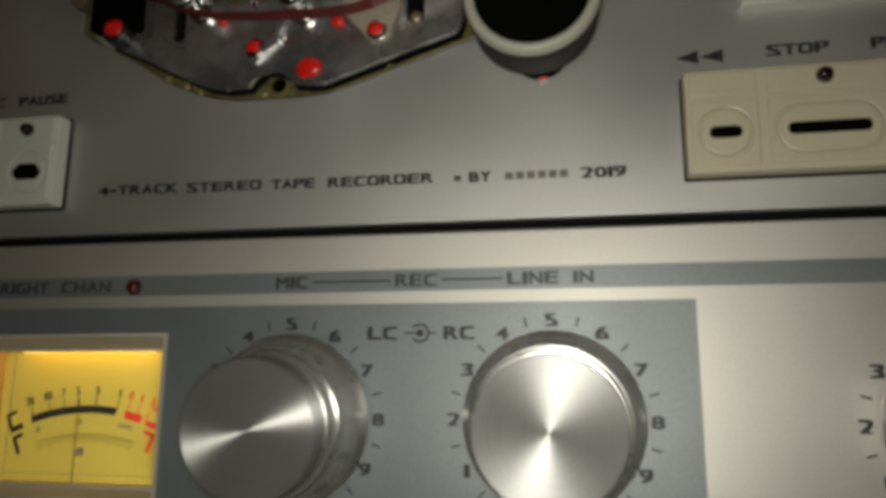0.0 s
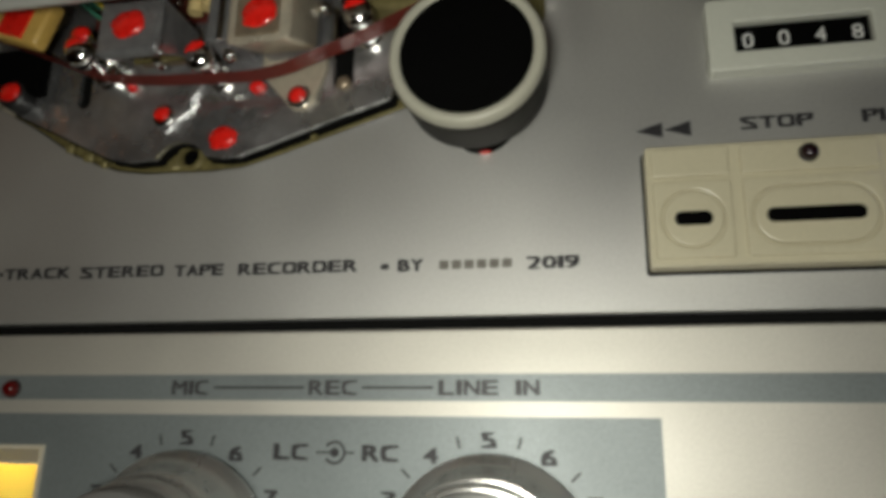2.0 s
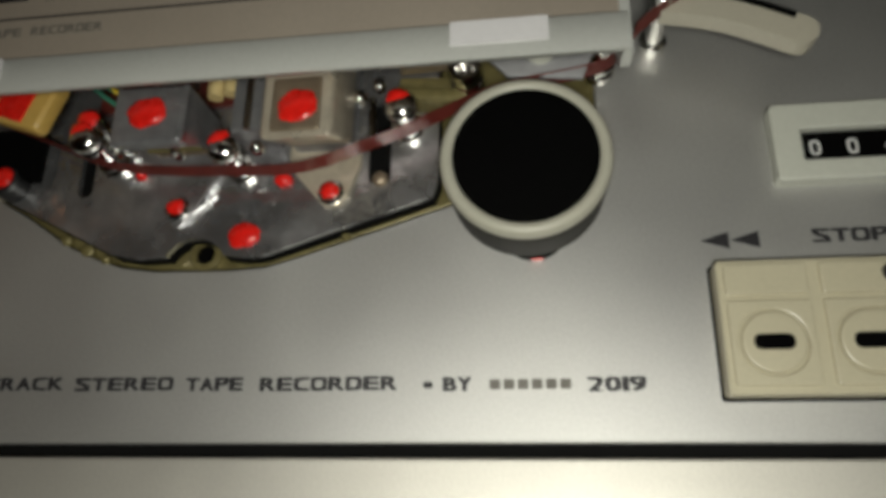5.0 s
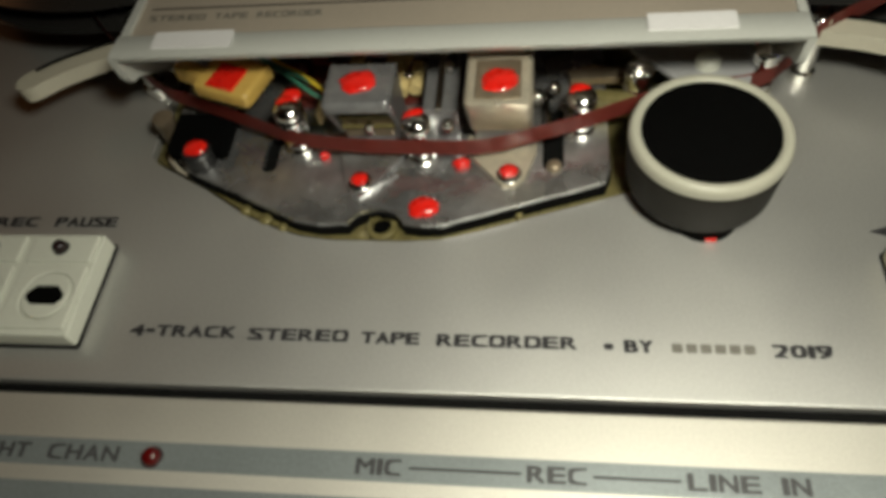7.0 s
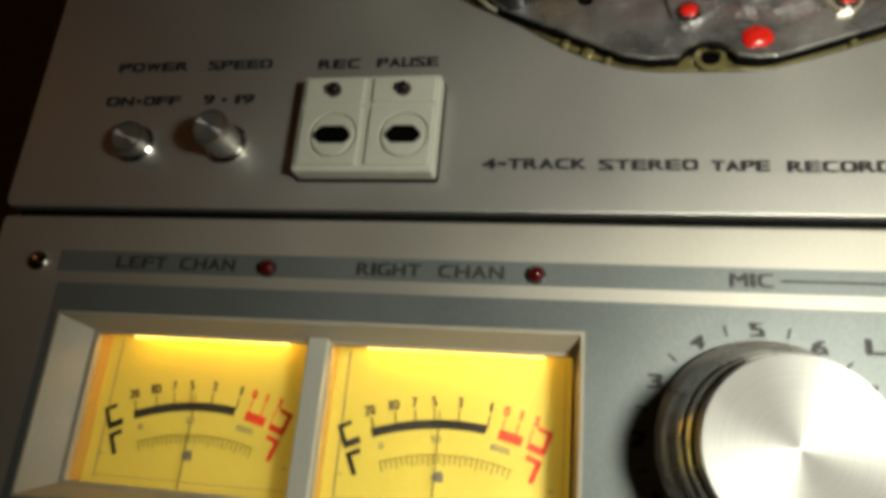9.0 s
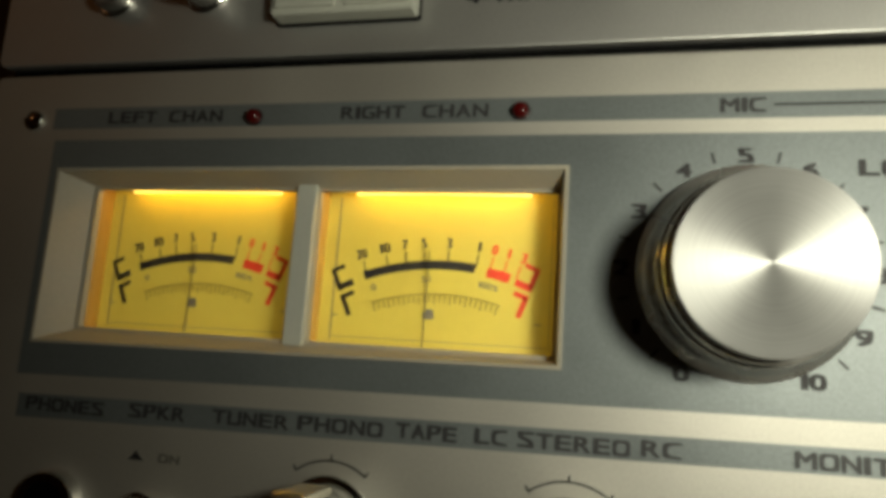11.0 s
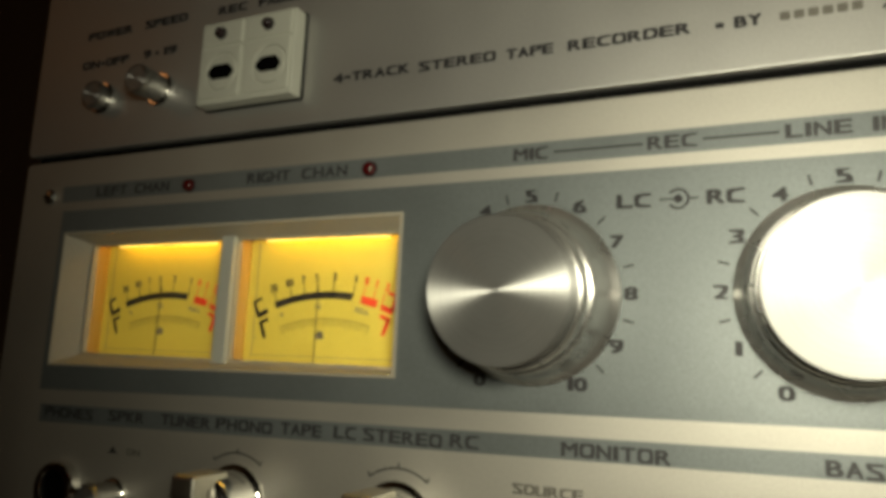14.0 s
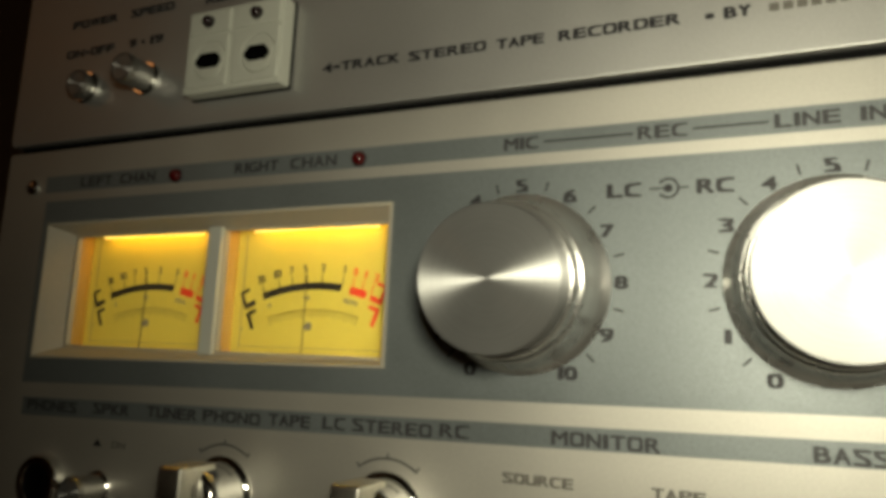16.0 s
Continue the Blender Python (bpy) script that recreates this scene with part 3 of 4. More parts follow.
def screw(x, z, r=0.0034, d=0.0):
    head = part("screw", lathe([(r, d), (r, d + 0.0006), (r * 0.8, d + 0.0014), (0, d + 0.0018)], 24), CHROME, rec, "small domed chrome screw", (x, 0, z), 50)
    part("slot", box(x - r * 0.75, x + r * 0.75, -d - 0.00185, -d - 0.0010, z - 0.0003, z + 0.0003), BLACK, head)


screw(-0.2055, 0.1672)
screw(-0.1835, 0.2795, 0.004)


# ---- push keys ----
def key_block(x0, x1, cells, mat, label):
    """cells: left, right, lamp's material or None, the slot's half width, the ring's half width."""
    z0, z1 = (0.1962, 0.2290) if x0 < 0 else (0.1962, 0.2278)
    block = part("key_block", plate(rounded(x0, x1, z0, z1, 0.0010, 3), [], -0.0066, 0.0, 0.0006), mat, rec, label)
    # contact shade round the block, drawn as a slightly larger black sheet
    part("shade_outline", plate(rounded(x0 - 0.0005, x1 + 0.0005, z0 - 0.0007, z1 + 0.0004, 0.001, 3), [], -0.0009, -0.0001), BLACK, block, "black sheet drawing the shade line round the key block")
    for a, b, lit, slot, ring in cells:
        tall = 0.0029 if x0 < 0 else 0.0018
        c = (a + b) / 2 + (0.0014 if x0 < 0 else 0.0)
        part("tablet", plate(rounded(a + 0.0014, b - 0.0012, 0.2190, z1 - 0.0012, 0.0008, 3), [], -0.0076, -0.0066, 0.0005), mat, block, "")
        key = part("key", plate(rounded(a + 0.0014, b - 0.0012, 0.1980, 0.2178, 0.0008, 3), [rounded(c - ring, c + ring, 0.2003, 0.2155, 0.0074, 8)], -0.0076, -0.0066, 0.0005), mat, block, "")
        part("button", plate(rounded(c - ring + 0.0005, c + ring - 0.0005, 0.2008, 0.2150, 0.0070, 8), [], -0.0079, -0.0064, 0.0006), mat, key, "")
        hole = rounded(c - slot, c + slot, 0.2079 - tall, 0.2079 + tall, 0.0016, 3)
        if x0 < 0:
            hole = [(c - slot, 0.2084), (c - slot, 0.2070), (c - slot + 0.0022, 0.2079 - tall), (c + slot - 0.0018, 0.2079 - tall), (c + slot, 0.2069), (c + slot - 0.0004, 0.2086),
                    (c + slot - 0.0026, 0.2079 + tall), (c - slot + 0.0024, 0.2079 + tall)]
        part("slot_mark", plate(hole, [], -0.0082, -0.0076, 0.0002), FELT, key, "black finger slot")
        if lit:
            led(c - 0.0015 if lit[0] is LED_BLUE else (a + b) / 2, 0.2218 if lit[0] is LED_BLUE else 0.2234, lit[0], lit[1], 0.0074, 0.0033 if lit[0] is LED_BLUE else 0.0021)
    return block


key_block(-0.1212, -0.0768, [(-0.1212, -0.0994, (LED_DARK, "unlit dark indicator lamp"), 0.0060, 0.0074), (-0.0994, -0.0768, (LED_DARK, "unlit dark indicator lamp"), 0.0056, 0.0074)],
          IVORY, "pale grey plastic key block with two keys")
key_block(0.1345, 0.2335, [(0.1345, 0.1558, None, 0.0045, 0.0076), (0.1558, 0.1900, (LED_DARK, "unlit dark indicator lamp"), 0.0110, 0.0143),
                           (0.1900, 0.2120, (LED_BLUE, "lit bright blue indicator lamp"), 0.0075, 0.0090), (0.2120, 0.2335, None, 0.0045, 0.0076)],
          CREAM, "cream plastic key block with rewind, stop, play and wind keys")


# ---- small metal push buttons, socket and switch knobs ----
def push_button(x, z, r, length, label):
    b = part("push_button", lathe([(r * 0.94, 0.0), (r * 0.94, length - 0.0034), (r, length - 0.0030), (r, length - 0.0010), (r * 0.92, length), (r * 0.86, length - 0.0001), (r * 0.84, length - 0.0006), (0, length - 0.0006)], 48),
             BUTTON, rec, label, (x, 0, z), 40)
    part("face", lathe([(r * 0.83, length - 0.0006), (r * 0.82, length - 0.0002), (0.0002, length - 0.0005)], 48), SPUN, b, "turned front face", (x, 0, z), 40)
    part("collar", lathe([(r * 1.14, 0), (r * 1.14, 0.0014), (r * 1.06, 0.0019), (r * 0.96, 0.0019)], 48), CHROME, b, "chrome collar", (x, 0, z), 40)


push_button(-0.1805, 0.2088, 0.0060, 0.0062, "turned metal power button, pressed in")
push_button(-0.1472, 0.2085, 0.0061, 0.0132, "turned metal speed button, standing out")
push_button(-0.1480, 0.0500, 0.0058, 0.0130, "turned metal loudspeaker button")
push_button(0.0165, 0.0500, 0.0058, 0.0120, "turned metal monitor button")

socket = part("headphone_socket", lathe([(0.0106, 0.0), (0.0106, 0.0030), (0.0098, 0.0042), (0.0076, 0.0042), (0.0072, 0.0034), (0.0072, 0.0004)], 48, False), CHROME, rec, "chrome headphone socket", (-0.1770, 0, 0.0495), 40)
part("bore", lathe([(0.0073, 0.0003), (0.0073, 0.0012)], 40), FELT, socket, "black socket bore", (-0.1770, 0, 0.0495))


def switch_knob(x, z, label):
    k = part("switch_knob", lathe([(0.0130, 0.0), (0.0131, 0.0012), (0.0126, 0.0020), (0.0115, 0.0026), (0.0113, 0.0040), (0.0111, 0.0135), (0.0106, 0.0152), (0.0094, 0.0164), (0.0070, 0.0170), (0, 0.0171)], 64),
             CHROME, rec, label, (x, 0, z), 35)
    part("grip", box(x - 0.0048, x + 0.0048, -0.0250, -0.0090, z - 0.0120, z + 0.0120, 0.0012, segments=3), GRIP, k, "square brushed metal grip", smooth=40)
    part("scale_arc", band(x, z, 0.0164, 0.0169, -36, 36, -0.0003), INK, amp)
    for a in (-36, 0, 36):
        sa, ca = math.sin(radians(a)), math.cos(radians(a))
        part("scale_mark", stroke(x + 0.0164 * sa, z + 0.0164 * ca, x + 0.0182 * sa, z + 0.0182 * ca, 0.0005, -0.0003), INK, amp)


switch_knob(-0.0915, 0.0538, "chrome input switch knob with a square grip")
switch_knob(-0.0290, 0.0548, "chrome mode switch knob with a square grip")
part("scale_mark", stroke(0.0850, 0.0700, 0.0866, 0.0672, 0.0005, -0.0003), INK, amp)

# ---- tape counter ----
counter = part("tape_counter", plate(rounded(0.1528, 0.2230, 0.2488, 0.2700, 0.0012, 3), [rounded(0.1597, 0.1930, 0.2542, 0.2627, 0.0003, 2)], -0.0048, 0.0, 0.0006), IVORY, rec,
               "pale grey counter frame showing four white digits")
part("window_back", box(0.1595, 0.1932, -0.0022, -0.0001, 0.2540, 0.2629), FELT, counter, "black counter drum window")
for i, digit in enumerate("0048"):
    cx = 0.1633 + 0.0089 * i
    word(digit, cx - 0.0013, cx + 0.0013, 0.2583, 0.0042, DIGIT, counter, -0.0024, "digit", heavy=0)
part("reset_key", plate([(0.2015, 0.2540), (0.2170, 0.2540), (0.2170, 0.2710), (0.2065, 0.2710), (0.2038, 0.2652), (0.2015, 0.2640)], [], -0.0120, -0.0046, 0.0006), BLACK_PLASTIC, counter, "black reset key")

# ---- head assembly in the cut-out ----
rim_line = [(0.016 + (x - 0.016) * 0.985, 0.290 + (z - 0.290) * 0.985) for x, z in CUT]
chassis = part("head_chassis", box(-0.090, 0.125, 0.0040, 0.0085, 0.225, 0.32), BRASS, rec, "olive brass chassis behind the cut-out")
part("chassis_lip", plate(rim_line, [], 0.0012, 0.0040, 0.0003), BRASS, chassis, "olive brass lip just inside the cut-out")
NOTCH = arc_points(0.0015, 0.2305, 0.0092, -62, 62, 14)
PLATE = [(-0.0700, 0.3050), (-0.0690, 0.2630), (-0.0600, 0.2546), (-0.0225, 0.2360), (-0.0150, 0.2345)] + NOTCH + [(0.0150, 0.2340), (0.0205, 0.2342), (0.0660, 0.2490), (0.0675, 0.2530), (0.0675, 0.3050)]
SLOT_R = rounded(0.0484, 0.0546, 0.2530, 0.2780, 0.0026, 6)
SLOT_L = rounded(-0.0364, -0.0318, 0.2535, 0.2670, 0.0019, 6)
base = part("head_base", plate(PLATE, [SLOT_R, SLOT_L], -0.0045, -0.0028), CAST, rec, "cast grey metal base plate of the heads", smooth=None)
# shade under the plate's edge and in its slots, drawn as a black sheet
part("shadow_edge", plate([(x * 1.004, z - 0.0003) for x, z in PLATE], [], -0.0027, 0.0011), BLACK, base, "black sheet standing in for the shaded edge of the base plate")
boss = part("locating_boss", lathe([(0.0046, -0.0012), (0.0046, 0.0002), (0.0041, 0.0007), (0.0030, 0.0007), (0.0027, 0.0000), (0.0027, -0.0011)], 40, False), BRASS, rec, "brass locating boss", (0.0026, 0, 0.2366), 40)
part("bore", lathe([(0.0028, -0.0011), (0.0028, -0.0006)], 24), FELT, boss, "", (0.0026, 0, 0.2366))
# sheen ribs cast into the plate
for x0, z0, x1, z1, w in ((-0.004, 0.2430, 0.0060, 0.2520, 0.0009),):
    part("rib", sweep([(x0, -0.0044, z0), ((x0 + x1) / 2, -0.0052, (z0 + z1) / 2), (x1, -0.0044, z1)], w, 0.0008, 10), CAST, base, "", smooth=60)
for x, z, r, d in ((0.0150, 0.2400, 0.0046, 0.0045), (-0.0170, 0.2590, 0.0017, 0.0052), (0.0250, 0.2555, 0.0026, 0.0052)):
    bm = bmesh.new()
    bmesh.ops.create_icosphere(bm, subdivisions=3, radius=1)
    for v in bm.verts:
        n = 1 + 0.24 * noise.noise(v.co * 1.7 + Vector((x * 900, 0, z * 700))) + 0.10 * noise.noise(v.co * 4.3 + Vector((z * 900, 0, x * 700)))
        v.co = Vector((v.co.x * r * n, v.co.y * 0.0016, v.co.z * r * 0.80 * n))
    blob = part("sealed_screw", bm, RED, rec, "screw sealed with glossy red lacquer", (x, -d, z), 80)


def red_cap(x, y, z, r, parent, squash=0.35):
    bm = bmesh.new()
    bmesh.ops.create_icosphere(bm, subdivisions=3, radius=1)
    for v in bm.verts:
        n = 1 + 0.22 * noise.noise(v.co * 1.6 + Vector((x * 800, 0, z * 900))) + 0.12 * noise.noise(v.co * 4.1 + Vector((z * 700, 0, x * 900)))
        v.co = Vector((v.co.x * r * n, v.co.y * r * squash, v.co.z * r * n * 0.85))
    return part("lacquer_seal", bm, RED, parent, "glossy red lacquer seal", (x, y, z), 80)


def guide_post(x, z, top, label, seal=True):
    p = part("guide_post", lathe([(0.0042, 0.004), (0.0042, 0.0062), (0.0030, 0.0066), (0.0040, 0.0076), (0.0040, 0.0090), (0.0026, 0.0094), (0.0026, 0.0164),
                                  (0.0040, 0.0168), (0.0042, 0.0180), (0.0036, top - 0.0034), (0.0043, top - 0.0028), (0.0044, top - 0.0016), (0.0038, top - 0.0003), (0.0024, top + 0.0007), (0, top + 0.0011)], 40), CHROME, rec, label, (x, 0, z), 45)
    if seal:
        red_cap(x - 0.0006, -top + 0.0002, z + 0.0019, 0.0031, p, 0.42)
    return p


guide_post(-0.0250, 0.2630, 0.0222, "chrome tape guide post with a red seal")
guide_post(0.0130, 0.2590, 0.0200, "chrome tape guide post with a red seal")
guide_post(0.0595, 0.2685, 0.0190, "chrome tape guide post with a red seal")
guide_post(0.1110, 0.2835, 0.0215, "chrome tape guide post beside the roller")
guide_post(0.0760, 0.2790, 0.0130, "bare chrome post", False)
pin = part("tension_pin", lathe([(0.0030, -0.004), (0.0030, 0.009), (0.0034, 0.0095), (0.0034, 0.0118), (0, 0.0120)], 32), BROWN_METAL, rec, "small metal pin beside the base plate", (-0.0700, 0, 0.2700), 45)
stud = part("stud", lathe([(0.0022, 0.004), (0.0022, 0.0200), (0.0018, 0.0206), (0, 0.0208)], 24), CHROME, rec, "thin chrome stud with a red seal", (-0.0248, 0, 0.2685), 50)
red_cap(-0.0248, -0.0210, 0.2688, 0.0030, stud, 0.5)


def tape_head(x0, x1, z0, z1, mat, label, foot_x, foot_z):
    bm = bmesh.new()
    prof = [(-0.0305, z0), (-0.0110, z0 + 0.0085), (-0.0110, z1), (-0.0305, z1)]
    ends = [[bm.verts.new((x, y, z)) for y, z in prof] for x in (x0, x1)]
    for a in range(4):
        bm.faces.new((ends[0][a], ends[1][a], ends[1][(a + 1) % 4], ends[0][(a + 1) % 4]))
    bm.faces.new(ends[0])
    bm.faces.new(ends[1])
    bmesh.ops.recalc_face_normals(bm, faces=bm.faces)
    bmesh.ops.bevel(bm, geom=bm.edges[:], offset=0.0016, segments=3, profile=0.5, affect="EDGES")
    h = part("tape_head", bm, mat, rec, label, smooth=35)
    red_cap((x0 + x1) / 2 + 0.0003, -0.0307, (z0 + 0.2690) / 2 + 0.001, 0.0052, h, 0.22)
    part("mount", box(x0 + 0.0012, x1 - 0.0012, -0.0112, -0.0040, z0 + 0.0090, z1, 0.0006), CAST_DARK, h, "dark mount behind the shield")
    foot = part("foot", plate([(x0 - 0.001, z0 + 0.012), (x0 - 0.001, z0 + 0.0050), (foot_x - 0.0045, foot_z - 0.0010), (foot_x - 0.002, foot_z - 0.0038), (foot_x + 0.002, foot_z - 0.0038),
                               (foot_x + 0.0045, foot_z - 0.0010), (x1 + 0.001, z0 + 0.0050), (x1 + 0.001, z0 + 0.012)], [], -0.0062, -0.0044, 0.0004), HEAD, h, "adjusting foot")
    part("foot_screw", lathe([(0.0036, 0.006), (0.0036, 0.0070), (0.0030, 0.0076), (0, 0.0078)], 24), CHROME, foot, "", (foot_x, 0, foot_z), 40)
    red_cap(foot_x, -0.0077, foot_z, 0.0026, foot, 0.35)
    return h


def open_head(x0, x1, z0, z1, label):
    h = part("tape_head", box(x0, x1, -0.0305, -0.0262, z0, z1, 0.0019, segments=3), CAST_DARK, rec, label, smooth=35)
    for x in (x0, x1 - 0.0014):
        side = bmesh.new()
        prof = [(-0.0300, z0 + 0.0003), (-0.0262, z0 + 0.0008), (-0.0210, z0 + 0.0036), (-0.0110, z0 + 0.0080), (-0.0110, z1), (-0.0300, z1)]
        ends = [[side.verts.new((x + dx, y, z)) for y, z in prof] for dx in (0, 0.0014)]
        for a in range(6):
            side.faces.new((ends[0][a], ends[1][a], ends[1][(a + 1) % 6], ends[0][(a + 1) % 6]))
        side.faces.new(ends[0])
        side.faces.new(ends[1])
        bmesh.ops.recalc_face_normals(side, faces=side.faces)
        bmesh.ops.bevel(side, geom=side.edges[:], offset=0.0003, segments=2, profile=0.5, affect="EDGES")
        part("side_wall", side, CAST_DARK, h, "grey shield wall")
    part("core", box(x0 + 0.0022, x1 - 0.0022, -0.0270, -0.0110, z0 + 0.0062, z1 - 0.001, 0.0008), BROWN_METAL, h, "brown laminated core")
    for y in (-0.0245, -0.0205, -0.0165):
        part("lamination", box(x0 + 0.0018, x1 - 0.0018, y, y + 0.0013, z0 + 0.0052, z0 + 0.0070, 0.0003), BRASS, h, "olive lamination edge")
    part("pole_tip", lathe([(0.0014, 0.0150), (0.0014, 0.0178), (0.0009, 0.0188), (0, 0.0190)], 20), CHROME, h, "bright pole tip", (x0 + 0.0105, 0, z0 + 0.0042), 50)
    red_cap((x0 + x1) / 2 - 0.0002, -0.0307, z0 + 0.0084, 0.0050, h, 0.22)
    part("mount", box(x0 + 0.0012, x1 - 0.0012, -0.0112, -0.0040, z0 + 0.0090, z1, 0.0006), CAST_DARK, h, "dark mount behind the shield")
    fx, fz = -0.0040, 0.2480
    foot = part("foot", plate([(x0 - 0.001, z0 + 0.012), (x0 - 0.001, z0 + 0.0050), (fx - 0.0045, fz - 0.0010), (fx - 0.002, fz - 0.0038), (fx + 0.002, fz - 0.0038),
                               (fx + 0.0045, fz - 0.0010), (x1 + 0.001, z0 + 0.0050), (x1 + 0.001, z0 + 0.012)], [], -0.0062, -0.0044, 0.0004), CAST, h, "adjusting foot")
    part("foot_screw", lathe([(0.0036, 0.006), (0.0036, 0.0070), (0.0030, 0.0076), (0, 0.0078)], 24), CHROME, foot, "", (fx, 0, fz), 40)
    red_cap(fx, -0.0077, fz, 0.0026, foot, 0.35)


open_head(-0.0112, 0.0078, 0.2550, 0.2715, "dark grey record head in an open shield, red seal on the front")
tape_head(0.0275, 0.0458, 0.2540, 0.2960, HEAD, "warm silver playback head in its shield, red seal on the front", 0.0390, 0.2505)
inset = part("shield_plate", box(0.0305, 0.0428, -0.0309, -0.0300, 0.2560, 0.2705, 0.0008), BROWN_METAL, rec, "darker plate on the head shield")
part("screen", box(0.0140, 0.0245, -0.0180, -0.0045, 0.2640, 0.3000, 0.0008), CAST_DARK, rec, "dark screening plate between the heads")
part("screen", box(0.0178, 0.0200, -0.0190, -0.0178, 0.2640, 0.3000, 0.0004), CHROME, rec, "bright edge of the screening plate")
block = part("erase_head", box(-0.0535, -0.0338, -0.0250, -0.0195, 0.2668, 0.2822, 0.0020, turn=19, segments=3), YELLOW, rec, "aged yellow plastic erase head", smooth=35)
part("lacquer_seal", box(-0.0490, -0.0395, -0.0256, -0.0248, 0.2678, 0.2774, 0.0004, turn=19), RED, block, "red painted square")
part("arm", box(-0.0640, -0.0520, -0.0240, -0.0180, 0.2765, 0.2815, 0.0012, turn=24), YELLOW, block, "yellow plastic arm")
housing = part("pressure_housing", box(-0.0665, -0.0480, -0.0095, -0.0040, 0.2585, 0.2740, 0.0010), FELT, rec, "black pressure pad housing")
part("knuckle", lathe([(0.0046, 0.004), (0.0046, 0.0098), (0.0040, 0.0104), (0, 0.0106)], 32), BLACK_PLASTIC, housing, "", (-0.0560, 0, 0.2575), 40)
red_cap(-0.0560, -0.0108, 0.2580, 0.0038, housing, 0.3)
bracket = part("roller_bracket", plate([(0.0745, 0.2910), (0.0870, 0.2775), (0.1060, 0.2755), (0.1110, 0.2880), (0.1140, 0.3000), (0.0745, 0.3000)], [], -0.0150, -0.0135, 0.0004), BRACKET, rec, "flat grey roller bracket")
part("button_stud", lathe([(0.0036, 0.0145), (0.0036, 0.0170), (0.0024, 0.0182), (0, 0.0184)], 32), IVORY, bracket, "white plastic stud", (0.0955, 0, 0.2835), 50)
part("spring_arm", box(0.0560, 0.0760, -0.0120, -0.0040, 0.2735, 0.2775, 0.0012, turn=6), BRASS, rec, "olive brass spring arm")
part("spring_arm", box(0.0560, 0.0780, -0.0050, -0.0020, 0.2810, 0.2850, 0.0010, turn=4), BRASS, rec, "olive brass spring arm")
part("link_pin", sweep([(0.0495, -0.0080, 0.2770), (0.0500, -0.0085, 0.2650)], 0.0011, 0.0011, 10), CHROME, rec, "bright link pin")
# small parts crowded behind the heads
def dome(name, x, y, z, r, mat, label):
    part(name, lathe([(r, -y - 0.0030), (r, -y - r * 0.5), (r * 0.8, -y - r * 0.12), (r * 0.45, -y), (0, -y + r * 0.1)], 24), mat, rec, label, (x, 0, z), 60)


for x, z in ((-0.0180, 0.2905), (-0.0143, 0.2902), (0.0080, 0.2906), (-0.0285, 0.2912), (-0.0062, 0.2918), (0.0118, 0.2898)):
    dome("terminal_pin", x, -0.0125, z, 0.0013, CHROME, "soldered terminal pin")
for x, y, z, r in ((0.0072, -0.0135, 0.2850, 0.0018), (0.0208, -0.0196, 0.2822, 0.0016), (0.0218, -0.0192, 0.2592, 0.0018), (0.0470, -0.0135, 0.2755, 0.0020),
                   (0.0520, -0.0130, 0.2792, 0.0017), (0.0760, -0.0140, 0.2810, 0.0022), (-0.0755, -0.0110, 0.2970, 0.0022)):
    dome("screw", x, y, z, r, CHROME, "small bright screw head")
for x0, x1, z0, z1, mat, label in ((-0.0275, -0.0205, 0.2955, 0.2990, RED_PART, "dark red component"), (-0.0345, -0.0265, 0.2895, 0.2925, RED_PART, "dark red component"),
                                   (-0.0200, -0.0182, 0.2690, 0.2748, CREAM_WAX, "cream wrapped component"), (0.0054, 0.0078, 0.2835, 0.2900, RED_PART, "dark red component")):
    part("component", box(x0, x1, -0.0125, -0.0080, z0, z1, 0.0008), mat, rec, label, smooth=40)
part("brass_bracket", plate([(-0.0012, 0.3000), (-0.0008, 0.2900), (0.0024, 0.2850), (0.0026, 0.2800), (0.0060, 0.2800), (0.0058, 0.2860), (0.0072, 0.2930), (0.0076, 0.3000)], [], -0.0112, -0.0098, 0.0003), CREAM_WAX, rec, "yellowed brass bracket")
part("frame_arm", plate([(0.0560, 0.2900), (0.0640, 0.2925), (0.0740, 0.2895), (0.0765, 0.2850), (0.0700, 0.2860), (0.0570, 0.2855)], [], -0.0085, -0.0060, 0.0003), BROWN_METAL, rec, "olive lacquered frame arm")
part("slot_screw", lathe([(0.0022, -0.001), (0.0022, 0.0052), (0.0016, 0.0060), (0, 0.0061)], 24), BROWN_METAL, rec, "brown screw at the end of the slot", (0.0518, 0, 0.2545), 50)
part("edge_clip", sweep([(-0.0690, -0.0020, 0.2640), (-0.0680, -0.0030, 0.2600), (-0.0650, -0.0020, 0.2570), (-0.0620, -0.0010, 0.2555)], 0.0008, 0.0008, 8), HEAD, rec, "bent metal edge clip", smooth=60)
part("circuit_strip", box(-0.0330, 0.0120, -0.0060, -0.0045, 0.2800, 0.3000), BROWN_PCB, rec, "brown circuit strip behind the heads")
for x, z in ((0.0052, 0.2790), (0.0095, 0.2800), (-0.0105, 0.2890)):
    part("coil", sweep([(x, -0.0110, z), (x + 0.0002, -0.0112, z + 0.0110)], 0.0022, 0.0022, 12), CREAM_WAX, rec, "waxed coil wrapped in cream tape", smooth=60)
